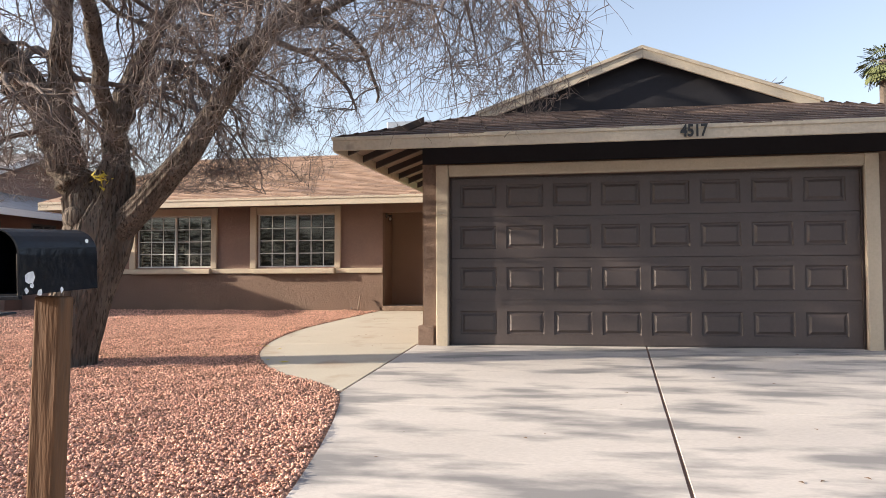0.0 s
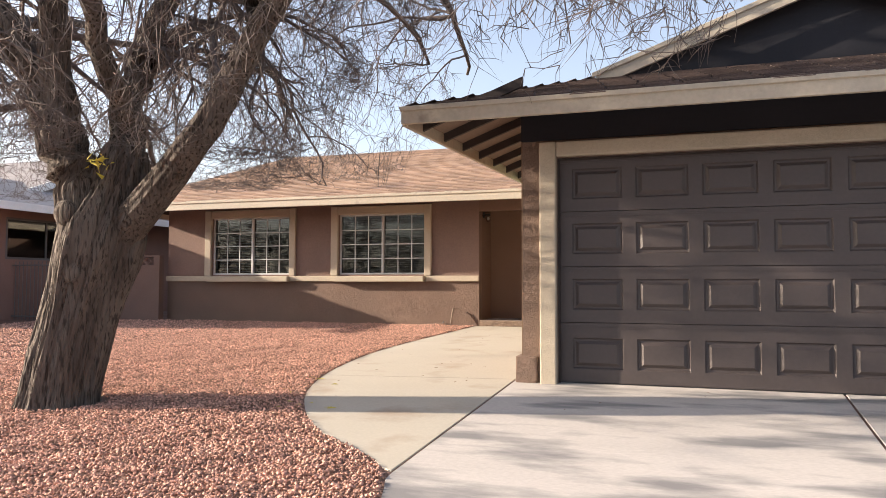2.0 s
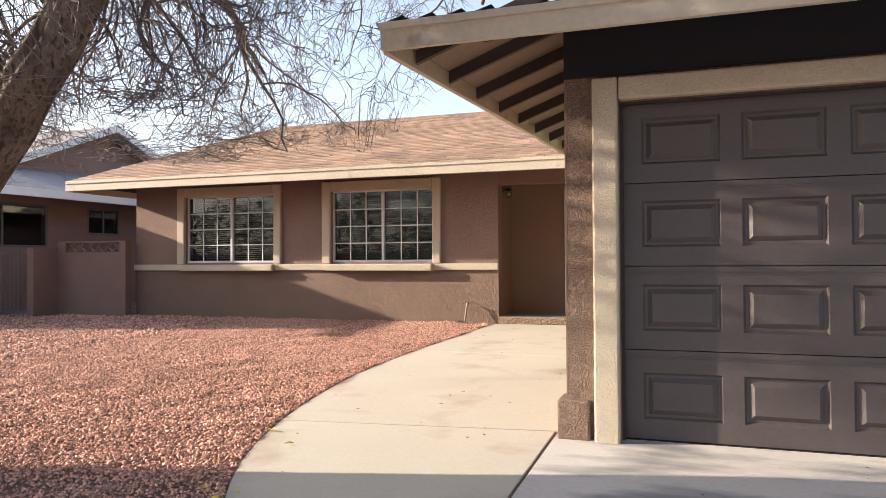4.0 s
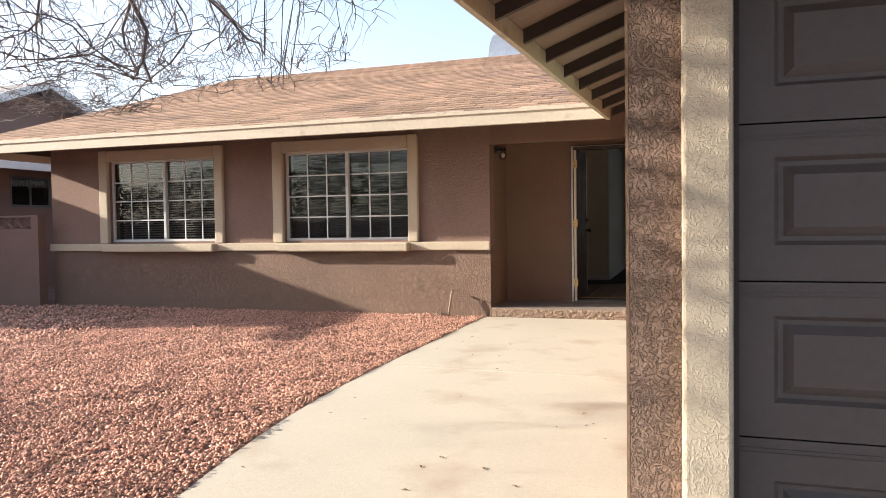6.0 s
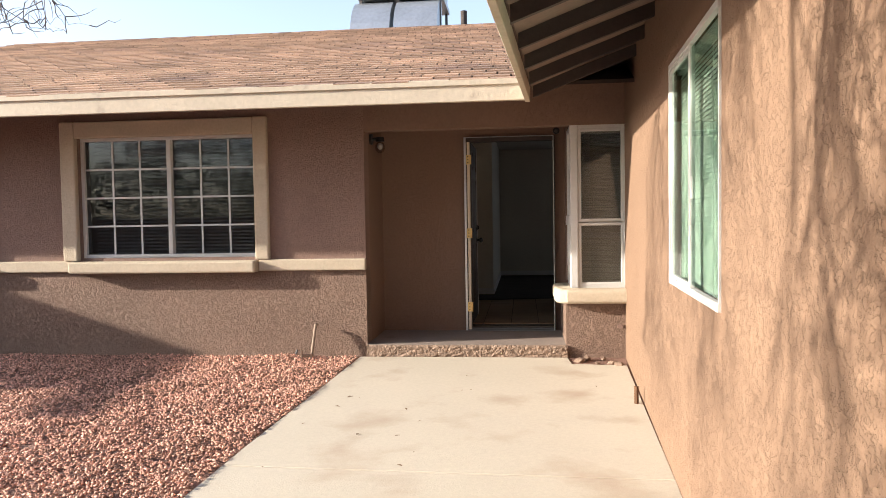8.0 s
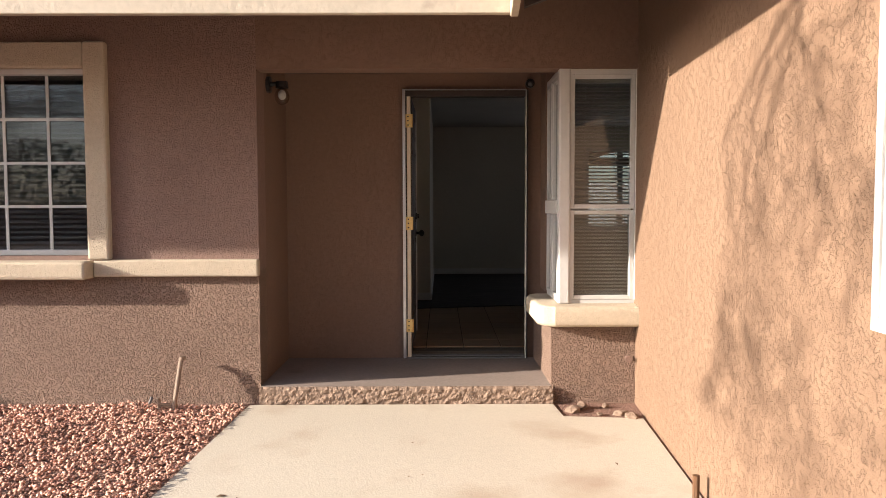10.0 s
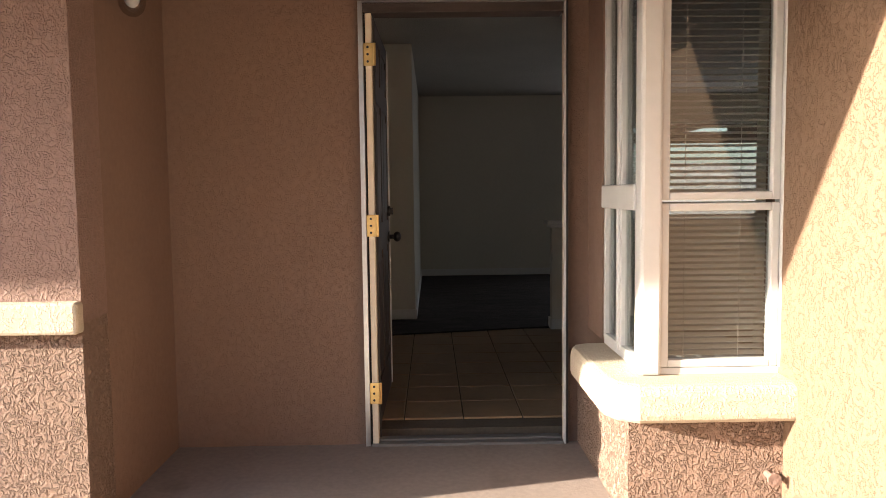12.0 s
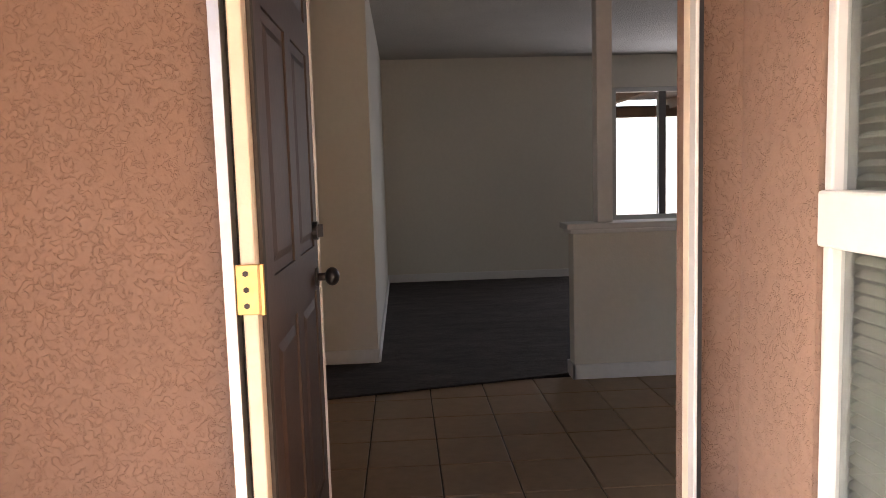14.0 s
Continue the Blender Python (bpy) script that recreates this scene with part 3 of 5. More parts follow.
def board(a, b, width, thick, name="fascia_board", material=FASCIA):
    """A board between two points of its top edge, hanging down, its thickness to the outside of the roof."""
    a, b = Vector(a), Vector(b)
    way = (b - a).normalized()
    out = way.cross(Vector((0, 0, 1))).normalized() * thick
    bm = bmesh.new()
    v = [bm.verts.new(p) for p in (a, b, b + out, a + out)]
    w = [bm.verts.new(p - Vector((0, 0, width))) for p in (a, b, b + out, a + out)]
    bm.faces.new(v)
    bm.faces.new(w[::-1])
    for i in range(4):
        bm.faces.new((v[i], w[i], w[(i + 1) % 4], v[(i + 1) % 4]))
    bmesh.ops.recalc_face_normals(bm, faces=bm.faces)
    bmesh.ops.bevel(bm, geom=bm.edges[:], offset=0.004, segments=1, affect="EDGES")
    return part(name, bm, material, roof)


board((-11.66, EY, EZ), (-2.46, EY, EZ), 0.165, 0.04)
board((-11.67, EY - 0.012, EZ + 0.012), (-2.47, EY - 0.012, EZ + 0.012), 0.05, 0.045, "drip_board")
board((-11.65, 24.47, EZ), (-11.65, EY - 0.04, EZ), 0.165, 0.04)
board((-2.84, GY, GZ), (4.79, GY, GZ), 0.15, 0.04)
board((-2.85, GY - 0.012, GZ + 0.012), (4.8, GY - 0.012, GZ + 0.012), 0.045, 0.045, "drip_board")
board((-2.43, EY - 0.05, GZ), (-2.80, GY, GZ), 0.165, 0.04)
board((4.75, GY, GZ), (4.75, 15.0, GZ), 0.15, 0.04)
board((-1.22, 9.97, 3.60), (GX, 9.97, 4.395), 0.14, 0.04, "rake_board")
board((GX, 9.97, 4.395), (3.18, 9.97, 3.60), 0.14, 0.04, "rake_board")
board((-1.26, 9.94, 3.61), (GX, 9.94, 4.42), 0.05, 0.03, "rake_board")
board((GX, 9.94, 4.42), (3.22, 9.94, 3.61), 0.05, 0.03, "rake_board")


def rafter(a, b, width=0.04, deep=0.09):
    a, b = Vector(a), Vector(b)
    flat = Vector((b.x - a.x, b.y - a.y, 0)).normalized()
    out = Vector((-flat.y, flat.x, 0)) * width / 2
    bm = bmesh.new()
    ring = [(a + out), (b + out), (b - out), (a - out)]
    v = [bm.verts.new(p) for p in ring]
    w = [bm.verts.new(p - Vector((0, 0, deep))) for p in ring]
    bm.faces.new(v)
    bm.faces.new(w[::-1])
    for i in range(4):
        bm.faces.new((v[i], w[i], w[(i + 1) % 4], v[(i + 1) % 4]))
    bmesh.ops.recalc_face_normals(bm, faces=bm.faces)
    part("rafter", bm, SOFFIT, roof)


y = GY + 0.35
while y < EY - 0.1:
    wx = side_x(y) if y > 9.3 else -1.88
    rafter((eave_x(y) + 0.02, y, GZ - 0.055), (wx + 0.1, y, GZ - 0.055 + (wx + 0.1 - eave_x(y)) * GS))
    y += 0.56
x = -2.2
while x < 4.6:
    rafter((x, GY + 0.03, GZ - 0.055), (x, 9.4, GZ - 0.055 + 0.82 * GS))
    x += 0.6
x = -11.3
while x < -2.6:
    rafter((x, EY + 0.03, EZ - 0.055), (x, 15.7, EZ - 0.055 + 1.2 * S))
    x += 0.6
under = bmesh.new()
slab(under, [(p[0] + (0.02 if p[0] < -2 else 0), p[1] + (0.02 if p[1] < 9 else 0), p[2] - 0.032) for p in left_slope[::-1]], 0.01)
slab(under, [(-11.6, EY + 0.01, EZ - 0.052), (-2.4, EY + 0.01, EZ - 0.052), (-2.4, 15.6, EZ - 0.052 + 1.13 * S), (-11.6, 15.6, EZ - 0.052 + 1.13 * S)], 0.008)
part("soffit_boards", under, mat("brown_soffit_board", (0.19, 0.135, 0.105), 0.8, 0.15, 3, 30), roof)


# shingle courses: tabs that lap over one another
def tab_mesh(bm, o, across, up, normal, width, rise):
    """One tab: thick at its lower edge, thin at the top."""
    n = normal * 0.015
    a, b = o + n, o + across * width + n
    c, d = o + across * width + up * rise + normal * 0.002, o + up * rise + normal * 0.002
    v = [bm.verts.new(p) for p in (a, b, c, d)]
    e, f = bm.verts.new(o - normal * 0.004), bm.verts.new(o + across * width - normal * 0.004)
    bm.faces.new(v)
    bm.faces.new((e, f, v[1], v[0]))
    bm.faces.new((e, v[0], v[3]))
    bm.faces.new((f, v[2], v[1]))


def course(origin, across, up, lo, hi, rows, width, rise, near, parent, material=SHINGLE):
    normal = across.cross(up).normalized()
    if normal.z < 0:
        normal = -normal
    joined = bmesh.new()
    own_mesh = bmesh.new()
    tab_mesh(own_mesh, Vector((0, 0, 0)), across, up, normal, width - 0.016, rise * 1.12)
    shared = mesh_of(own_mesh, "shingle")
    shared.materials.append(material)
    rng = random.Random(5)
    for r in range(rows):
        x0, x1 = lo(r * rise), hi(r * rise)
        x = x0 - (width * 0.5 if r % 2 else 0) - rng.random() * 0.05
        while x < x1:
            a, b = max(x, x0), min(x + width, x1)
            if b - a > 0.05:
                o = origin + across * a + up * (r * rise + rng.uniform(-0.006, 0.006))
                if near(o) and b - a > width * 0.99:
                    ob = new("shingle", shared)
                    ob.location = o
                    ob.parent = parent
                else:
                    tab_mesh(joined, o, across, up, normal, b - a - 0.016, rise * 1.12)
            x += width
    tagged(part("shingle_courses", joined, material, parent), kind="stuff")


up_main = Vector((0, 1, S)).normalized()
run = math.hypot(RY - EY, RZ - EZ)


def main_hi(d):
    """The valley with the garage roof bounds the courses."""
    yy = EY + d / run * (RY - EY)
    return min(5.2, -2.52 + (yy - EY) * 0.87)


course(Vector((0, EY - 0.05, EZ - 0.002)), Vector((1, 0, 0)), up_main, lambda d: -11.68 + 1.25 * d / run, main_hi, 37, 0.32, 0.1445,
       lambda o: o.x > -5.4 and o.y < 18.2, roof)
up_front = Vector((0, 1, GS)).normalized()
course(Vector((0, GY - 0.05, GZ - 0.004)), Vector((1, 0, 0)), up_front, lambda d: -2.86 + d * 0.96, lambda d: 4.8 - d * 0.96, 12, 0.32, 0.1445, lambda o: False, roof, DARK_SHINGLE)
left_up = Vector((1, 0, GS)).normalized()
course(Vector((-2.86 - 0.0625 * GY, 0, GZ - 0.004)), Vector((0.0624, 0.998, 0)), left_up, lambda d: GY + 0.95 * d, lambda d: 14.4 + d * 1.02, 26, 0.32, 0.1445, lambda o: False, roof, DARK_SHINGLE)
right_up = Vector((-1, 0, GS)).normalized()
course(Vector((4.81, 0, GZ - 0.004)), Vector((0, 1, 0)), right_up, lambda d: GY + 0.95 * d, lambda d: 15.0, 26, 0.32, 0.1445, lambda o: False, roof, DARK_SHINGLE)
cap = bmesh.new()
for i in range(44):
    x = -10.4 + i * 0.3
    if x < -0.5:
        slab(cap, [(x, RY - 0.12, RZ - 0.02), (x + 0.34, RY - 0.12, RZ - 0.026), (x + 0.34, RY, RZ + 0.018), (x, RY, RZ + 0.03)], 0.012)
part("ridge_cap", cap, SHINGLE, roof)

# ---- garage door ----
gd = thing("garage_door", "closed dark brown garage door with raised panels", "garage door", at=(0, 0, 0))
SEAM = [0.475, 1.045, 1.579, 2.11, 2.64]


def panel_mesh(w, h):
    """A raised field in a sunk moulding."""
    bm = bmesh.new()
    rings = []
    for inset, depth in ((0.0, 0.0), (0.014, 0.016), (0.03, 0.016), (0.06, -0.006)):
        rings.append([bm.verts.new((x, depth, z)) for x, z in ((inset, inset), (w - inset, inset), (w - inset, h - inset), (inset, h - inset))])
    for a, b in zip(rings, rings[1:]):
        for i in range(4):
            bm.faces.new((a[i], a[(i + 1) % 4], b[(i + 1) % 4], b[i]))
    bm.faces.new(rings[-1])
    bmesh.ops.recalc_face_normals(bm, faces=bm.faces)
    if bm.faces[-1].normal.y > 0:
        bmesh.ops.reverse_faces(bm, faces=bm.faces)
    return bm


PW, PH = 0.475, 0.295
panel_data = mesh_of(panel_mesh(PW, PH), "panel")
panel_data.materials.append(GARAGE)
for k in range(4):
    z0, z1 = SEAM[k], SEAM[k + 1]
    holes = []
    pz = z0 + (0.13 if k == 0 else 0.122)
    for c in range(8):
        px = -1.40 + c * 0.597
        holes.append((px, px + PW, pz, pz + PH))
    sec = part("section", holed(bmesh.new(), "x", -1.53, 3.42, z0 + 0.003, z1 - 0.003, 9.375, 9.42, holes), GARAGE, gd)
    for a, _, c, _ in holes:
        ob = new("panel", panel_data)
        ob.location = (a, 9.3765, c)
        ob.parent = sec
    for dz in (0.035, 0.05):
        part("rib", boxes((-1.525, 3.415, 9.371, 9.376, z1 - dz - 0.004, z1 - dz)), GARAGE, sec)
    part("backing", boxes((-1.52, 3.41, 9.421, 9.43, z0, z1)), GARAGE, sec)
part("bottom_seal", boxes((-1.53, 3.42, 9.36, 9.41, 0.44, 0.474)), BLACK, gd)
setting("trim_garage_stop", boxes((-1.53, -1.512, 9.33, 9.372, 0.46, 2.63), (3.402, 3.42, 9.33, 9.372, 0.46, 2.63), (-1.512, 3.402, 9.33, 9.372, 2.615, 2.634)), SOFFIT, "dark weather stop round the garage door", "trim")

# house number on the fascia
number = thing("house_number", "dark metal house number on the cream fascia", "house number")
for i, ch in enumerate("4517"):
    cu = bpy.data.curves.new("digit", "FONT")
    cu.body, cu.size, cu.extrude, cu.offset = ch, 0.19, 0.006, 0.005
    tmp = new("digit", cu)
    me = bpy.data.meshes.new_from_object(tmp.evaluated_get(bpy.context.evaluated_depsgraph_get()))
    bpy.data.objects.remove(tmp)
    me.materials.clear()
    me.materials.append(BLACK)
    ob = new("digit", me)
    ob.matrix_world = pose(1.235 + i * 0.072, GY - 0.065, 2.905, 90, 0, 0)
    ob.scale = (0.78, 1, 1)
    ob.parent = number

# ---- inside the house ----
FZ = 0.78
setting("floor_slab", boxes((-10.78, 4.5, 16.6, 23.19, 0.5, FZ - 0.012)), GROUT, "dark grout bed under the floor tiles", "floor")
setting("floor_bedroom", boxes((-10.78, -4.2, 15.76, 16.6, 0.5, FZ - 0.002), (-1.35, 4.5, 15.9, 16.6, 0.5, FZ - 0.002), (-1.94, -1.35, 16.452, 16.6, 0.5, FZ - 0.002)), CARPET, "dark carpet", "floor")
setting("floor_garage", boxes((-1.6, 4.5, 9.48, 15.76, 0.3, 0.47)), CONCRETE, "plain concrete garage floor", "floor")
setting("ceiling", boxes((-10.78, 4.5, 16.6, 23.19, 3.255, 3.3), (-10.78, -4.2, 15.76, 16.6, 3.255, 3.3), (-1.94, 4.5, 15.9, 16.6, 3.255, 3.3)), CEILING, "bumpy popcorn textured ceiling", "ceiling")
setting("wall_bedroom_back", boxes((-10.78, -4.2, 19.4, 19.5, FZ, 3.255)), INNER, "off-white partition wall", "wall")
setting("wall_hall", boxes((-4.3, -4.2, 16.6, 19.4, FZ, 3.255), (-4.9, -4.8, 19.5, 23.19, FZ, 3.255)), INNER, "off-white hall wall", "wall")
setting("wall_partition", boxes((-3.08, -2.95, 19.66, 23.19, FZ, 3.255), (-3.75, -3.08, 19.66, 19.78, FZ, 3.255)), INNER, "off-white partition wall end beside the living room", "wall")
setting("wall_header", boxes((-4.2, -3.36, 19.3, 19.42, 2.72, 3.255)), INNER, "off-white header over the hall opening", "wall")
setting("wall_living_east", boxes((2.4, 2.5, 15.9, 23.19, FZ, 3.255)), INNER, "off-white east wall of the living room", "wall")
setting("baseboard", boxes((-2.949, -2.935, 19.66, 23.17, FZ + 0.01, FZ + 0.1), (-2.95, 2.4, 23.172, 23.189, FZ + 0.01, FZ + 0.1), (-3.75, -2.949, 19.643, 19.659, FZ + 0.01, FZ + 0.1), bevel=0.003), WHITE_WOOD, "white baseboard along the inner walls", "baseboard")
half = thing("half_wall", "white half wall with a moulded cap and slim post", "half wall", kind="structure")
part("panel", boxes((-1.79, 0.6, 19.11, 19.23, FZ, 1.635)), INNER, half)
part("cap", boxes((-1.835, 0.6, 19.07, 19.27, 1.66, 1.695), (-1.815, 0.6, 19.085, 19.255, 1.635, 1.66), bevel=0.006), WHITE_WOOD, half)
part("post", boxes((-1.645, -1.555, 19.12, 19.22, 1.695, 3.255), bevel=0.004), WHITE_WOOD, half)
part("skirting", boxes((-1.80, 0.6, 19.095, 19.109, FZ + 0.004, FZ + 0.09), (-1.803, -1.791, 19.095, 19.24, FZ + 0.004, FZ + 0.09)), WHITE_WOOD, half)


def carpet_edge(x):
    return 18.93 + (x + 3.2) * 0.2


carpet = bmesh.new()
prism(carpet, [(-4.2, carpet_edge(-4.2)), (-1.8, carpet_edge(-1.8)), (-1.8, 19.23), (2.4, 19.23), (2.4, 23.19), (-2.95, 23.19), (-2.95, 19.66), (-4.2, 19.66)], FZ - 0.011, FZ + 0.012)
setting("carpet", carpet, CARPET, "dark grey brown carpet in the living room", "carpet")
tiles = thing("floor_tiles", "tan square floor tiles with dark grout lines", "floor", kind="structure")
tile_bm = boxes((-0.149, 0.149, -0.149, 0.149, -0.011, 0.0), bevel=0.003)
tile_data = mesh_of(tile_bm, "tile")
tile_data.materials.append(TILE)
for i in range(-5, 14):
    for j in range(0, 9):
        tx, ty = -2.4875 + i * 0.305, 16.8825 + j * 0.305
        if ty - 0.16 < min(19.1, carpet_edge(min(tx, -1.8))) - 0.0 and -4.2 < tx < 2.3:
            ob = new("tile", tile_data)
            ob.location = (tx, ty, FZ)
            ob.parent = tiles

# back window and yard
bw = thing("back_window", "sliding back window with pale frame", "window", kind="structure")
part("window_frame", framed(-0.38, 1.83, 23.2, 23.3, 1.42, 2.9, 0.05), WHITE, bw)
part("mullion", boxes((0.16, 0.24, 23.2, 23.28, 1.47, 2.85)), IRON, bw)
pane(-0.33, 0.16, 23.25, 1.47, 2.85, bw)
pane(0.24, 1.78, 23.25, 1.47, 2.85, bw)
setting("fence_back", boxes((-12, 12, 28.2, 28.4, 0.5, 2.5)), mat("white_painted_block_wall", (0.78, 0.76, 0.74), 0.9, 0.06, 2, 20, 0.2, 20), "white painted block wall behind the house", "wall")
patio = thing("patio_cover", "brown timber patio cover behind the house", "patio cover")
part("roof_panel", boxes((-4, 4, 23.45, 26.4, 3.05, 3.1)), SOFFIT, patio)
for x in (-3.4, -2.2, -1.0, 0.2, 1.4, 2.6):
    part("beam", boxes((x, x + 0.09, 23.45, 26.4, 2.9, 3.05)), POST, patio)
part("header", boxes((-4, 4, 26.25, 26.4, 2.78, 2.95)), POST, patio)
for x in (-3.9, 3.75):
    part("post", boxes((x, x + 0.12, 26.27, 26.39, 0.55, 2.78)), POST, patio)


# ---- front door ----
door = thing("front_door", "open dark brown six panel front door", "door", at=(0, 0, 0))
door_panels = [(0.10, 0.40, 0.22, 0.86), (0.50, 0.80, 0.22, 0.86), (0.10, 0.40, 1.0, 1.60), (0.50, 0.80, 1.0, 1.60), (0.10, 0.40, 1.70, 1.90), (0.50, 0.80, 1.70, 1.90)]
LEAF0 = 0.012
body = boxes((-0.016, 0.016, 0.0, 0.875, LEAF0, 1.985), bevel=0.003)
for a, b, c, d in ((0, 0.10, LEAF0, 1.985), (0.40, 0.50, LEAF0, 1.985), (0.80, 0.875, LEAF0, 1.985), (0.10, 0.40, LEAF0, 0.22), (0.10, 0.40, 0.86, 1.0), (0.10, 0.40, 1.6, 1.7), (0.10, 0.40, 1.9, 1.985),
                   (0.50, 0.80, LEAF0, 0.22), (0.50, 0.80, 0.86, 1.0), (0.50, 0.80, 1.6, 1.7), (0.50, 0.80, 1.9, 1.985)):
    box(body, 0.0155, 0.0225, a, b, c, d)
    box(body, -0.0225, -0.0155, a, b, c, d)
leaf = part("door_leaf", body, DOOR, door)
for a, b, c, d in door_panels:
    fld = bmesh.new()
    rings = []
    for inset, depth in ((0.028, 0.016), (0.05, 0.0225), (0.055, 0.0225)):
        rings.append([fld.verts.new((depth, y, z)) for y, z in ((a + inset, c + inset), (b - inset, c + inset), (b - inset, d - inset), (a + inset, d - inset))])
    for r, q in zip(rings, rings[1:]):
        for i in range(4):
            fld.faces.new((r[i], r[(i + 1) % 4], q[(i + 1) % 4], q[i]))
    fld.faces.new(rings[-1])
    bmesh.ops.recalc_face_normals(fld, faces=fld.faces)
    part("raised_panel", fld, DOOR, leaf)
knob = bmesh.new()
rod(knob, (0.02, 0.80, 0.90), (0.03, 0.80, 0.90), 0.032, 16)
rod(knob, (0.03, 0.80, 0.90), (0.06, 0.80, 0.90), 0.013, 10)
ball(knob, (0.075, 0.80, 0.90), 0.030, (0.8, 1, 1), 16, 12)
part("knob", knob, BLACK, door, "black round door knob", smooth=True)
bolt = rod(bmesh.new(), (0.02, 0.80, 1.05), (0.036, 0.80, 1.05), 0.030, 16)
box(bolt, 0.036, 0.052, 0.795, 0.805, 1.03, 1.07)
part("deadbolt", bolt, BLACK, door, "black deadbolt thumb turn")
part("latch_plate", boxes((-0.012, 0.012, 0.8752, 0.877, 0.87, 0.93)), BRASS, door)
part("door_edge", boxes((-0.022, 0.03, 0.8775, 0.888, 0.012, 1.985), bevel=0.002), WHITE_WOOD, door, "bare white door edge")
door.matrix_world = pose(-3.078, 16.545, FZ, 0, 0, -0.6)

frame_thing = thing("door_frame", "worn cream painted door frame with brass hinges", "door frame", kind="structure")
part("jamb", boxes((-3.081, -3.052, 16.42, 16.53, 0.755, 2.745), bevel=0.004), DOOR_FRAME, frame_thing)
part("gap_filler", boxes((-3.105, -3.0815, 16.45, 16.53, 0.755, 2.745)), JOINT, frame_thing)
part("jamb", boxes((-2.180, -2.173, 16.426, 16.462, 0.755, 2.745), bevel=0.004), DOOR_FRAME, frame_thing)
part("head_jamb", boxes((-3.105, -2.18, 16.42, 16.53, 2.746, 2.792), bevel=0.004), SOFFIT, frame_thing)
part("edge_strip", boxes((-3.112, -3.0905, 16.405, 16.449, 0.75, 2.79), (-3.112, -2.178, 16.405, 16.418, 2.788, 2.796)), ALUMINIUM, frame_thing, "thin pale metal edge strip")
part("edge_strip", boxes((-2.181, -2.173, 16.395, 16.425, 0.75, 2.79), bevel=0.002), WHITE, frame_thing, "thin white edge strip")
part("weather_strip", boxes((-2.1725, -2.163, 16.40, 16.45, 0.75, 2.79)), BLACK, frame_thing, "dark grey weather strip")
part("door_stop", boxes((-3.051, -3.043, 16.46, 16.49, 0.775, 2.745)), JOINT, frame_thing, "dark weather strip")
part("threshold", boxes((-3.105, -2.185, 16.41, 16.53, 0.735, 0.758), (-3.105, -2.185, 16.45, 16.48, 0.758, 0.768), bevel=0.003), IRON, frame_thing, "dark grey metal threshold")
for z in (1.0, 1.785, 2.56):
    h = part("hinge", boxes((-3.09, -3.043, 16.412, 16.419, z - 0.05, z + 0.05), bevel=0.002), BRASS, frame_thing, "brass butt hinge")
    part("barrel", rod(bmesh.new(), (-3.04, 16.412, z - 0.05), (-3.04, 16.412, z + 0.05), 0.007, 8), BRASS, h)
    for dz in (-0.032, 0.0, 0.032):
        part("screw", rod(bmesh.new(), (-3.07, 16.413, z + dz), (-3.07, 16.409, z + dz), 0.006, 6), BLACK, h)

# ---- porch fixtures ----
lamp = thing("porch_lamp", "dark wall lamp with a clear jar glass", "wall lamp")
part("wall_plate", rod(bmesh.new(), (-4.0, 15.86, 2.74), (-3.975, 15.86, 2.74), 0.055, 14), BLACK, lamp)
part("arm", rod(rod(bmesh.new(), (-3.975, 15.86, 2.74), (-3.90, 15.86, 2.75), 0.015, 8), (-3.90, 15.86, 2.76), (-3.90, 15.86, 2.715), 0.04, 12, 0.045), BLACK, lamp)
jar = ball(bmesh.new(), (-3.90, 15.86, 2.66), 0.05, (1, 1, 1.15), 14, 10)
part("jar", jar, LAMP_GLASS, lamp, "clear glass jar", smooth=True)
part("bulb", ball(bmesh.new(), (-3.90, 15.86, 2.67), 0.028, (1, 1, 1.2)), WHITE, lamp, "unlit white bulb", smooth=True)
fixture = thing("wall_fixture", "small round black fixture beside the front door", "wall fixture")
part("base", rod(bmesh.new(), (-2.145, 16.45, 2.84), (-2.145, 16.42, 2.84), 0.035, 12), BLACK, fixture)
part("eye", ball(bmesh.new(), (-2.145, 16.415, 2.835), 0.02), IRON, fixture, smooth=True)

pipe = thing("standpipe", "short painted pipe with faucet against the stucco wall", "pipe")
part("riser", rod(bmesh.new(), (-4.52, 15.40, 0.6), (-4.485, 15.47, 0.945), 0.0135, 10), PIPE, pipe)
part("elbow", rod(bmesh.new(), (-4.487, 15.465, 0.94), (-4.475, 15.50, 0.945), 0.016, 10), PIPE, pipe)
part("faucet", rod(rod(bmesh.new(), (-4.5, 15.43, 0.65), (-4.60, 15.38, 0.67), 0.014, 8), (-4.60, 15.38, 0.65), (-4.60, 15.38, 0.715), 0.012, 8), PIPE, pipe, "weathered painted faucet")
part("wheel", rod(bmesh.new(), (-4.64, 15.37, 0.70), (-4.65, 15.365, 0.705), 0.024, 10), IRON, pipe)
tap = thing("wall_spigot", "small spigot on the bay base", "spigot")
part("stem", rod(bmesh.new(), (-1.62, 15.545, 0.93), (-1.62, 15.49, 0.93), 0.012, 8), BLOCK, tap)
part("wheel", rod(bmesh.new(), (-1.62, 15.49, 0.93), (-1.62, 15.48, 0.93), 0.024, 10), BLOCK, tap)
stub = thing("pipe_stub", "rusty pipe stub at the foot of the garage wall", "pipe")
part("stub", rod(bmesh.new(), (-1.70, 14.0, 0.58), (-1.70, 14.0, 0.72), 0.016, 8), POST, stub)

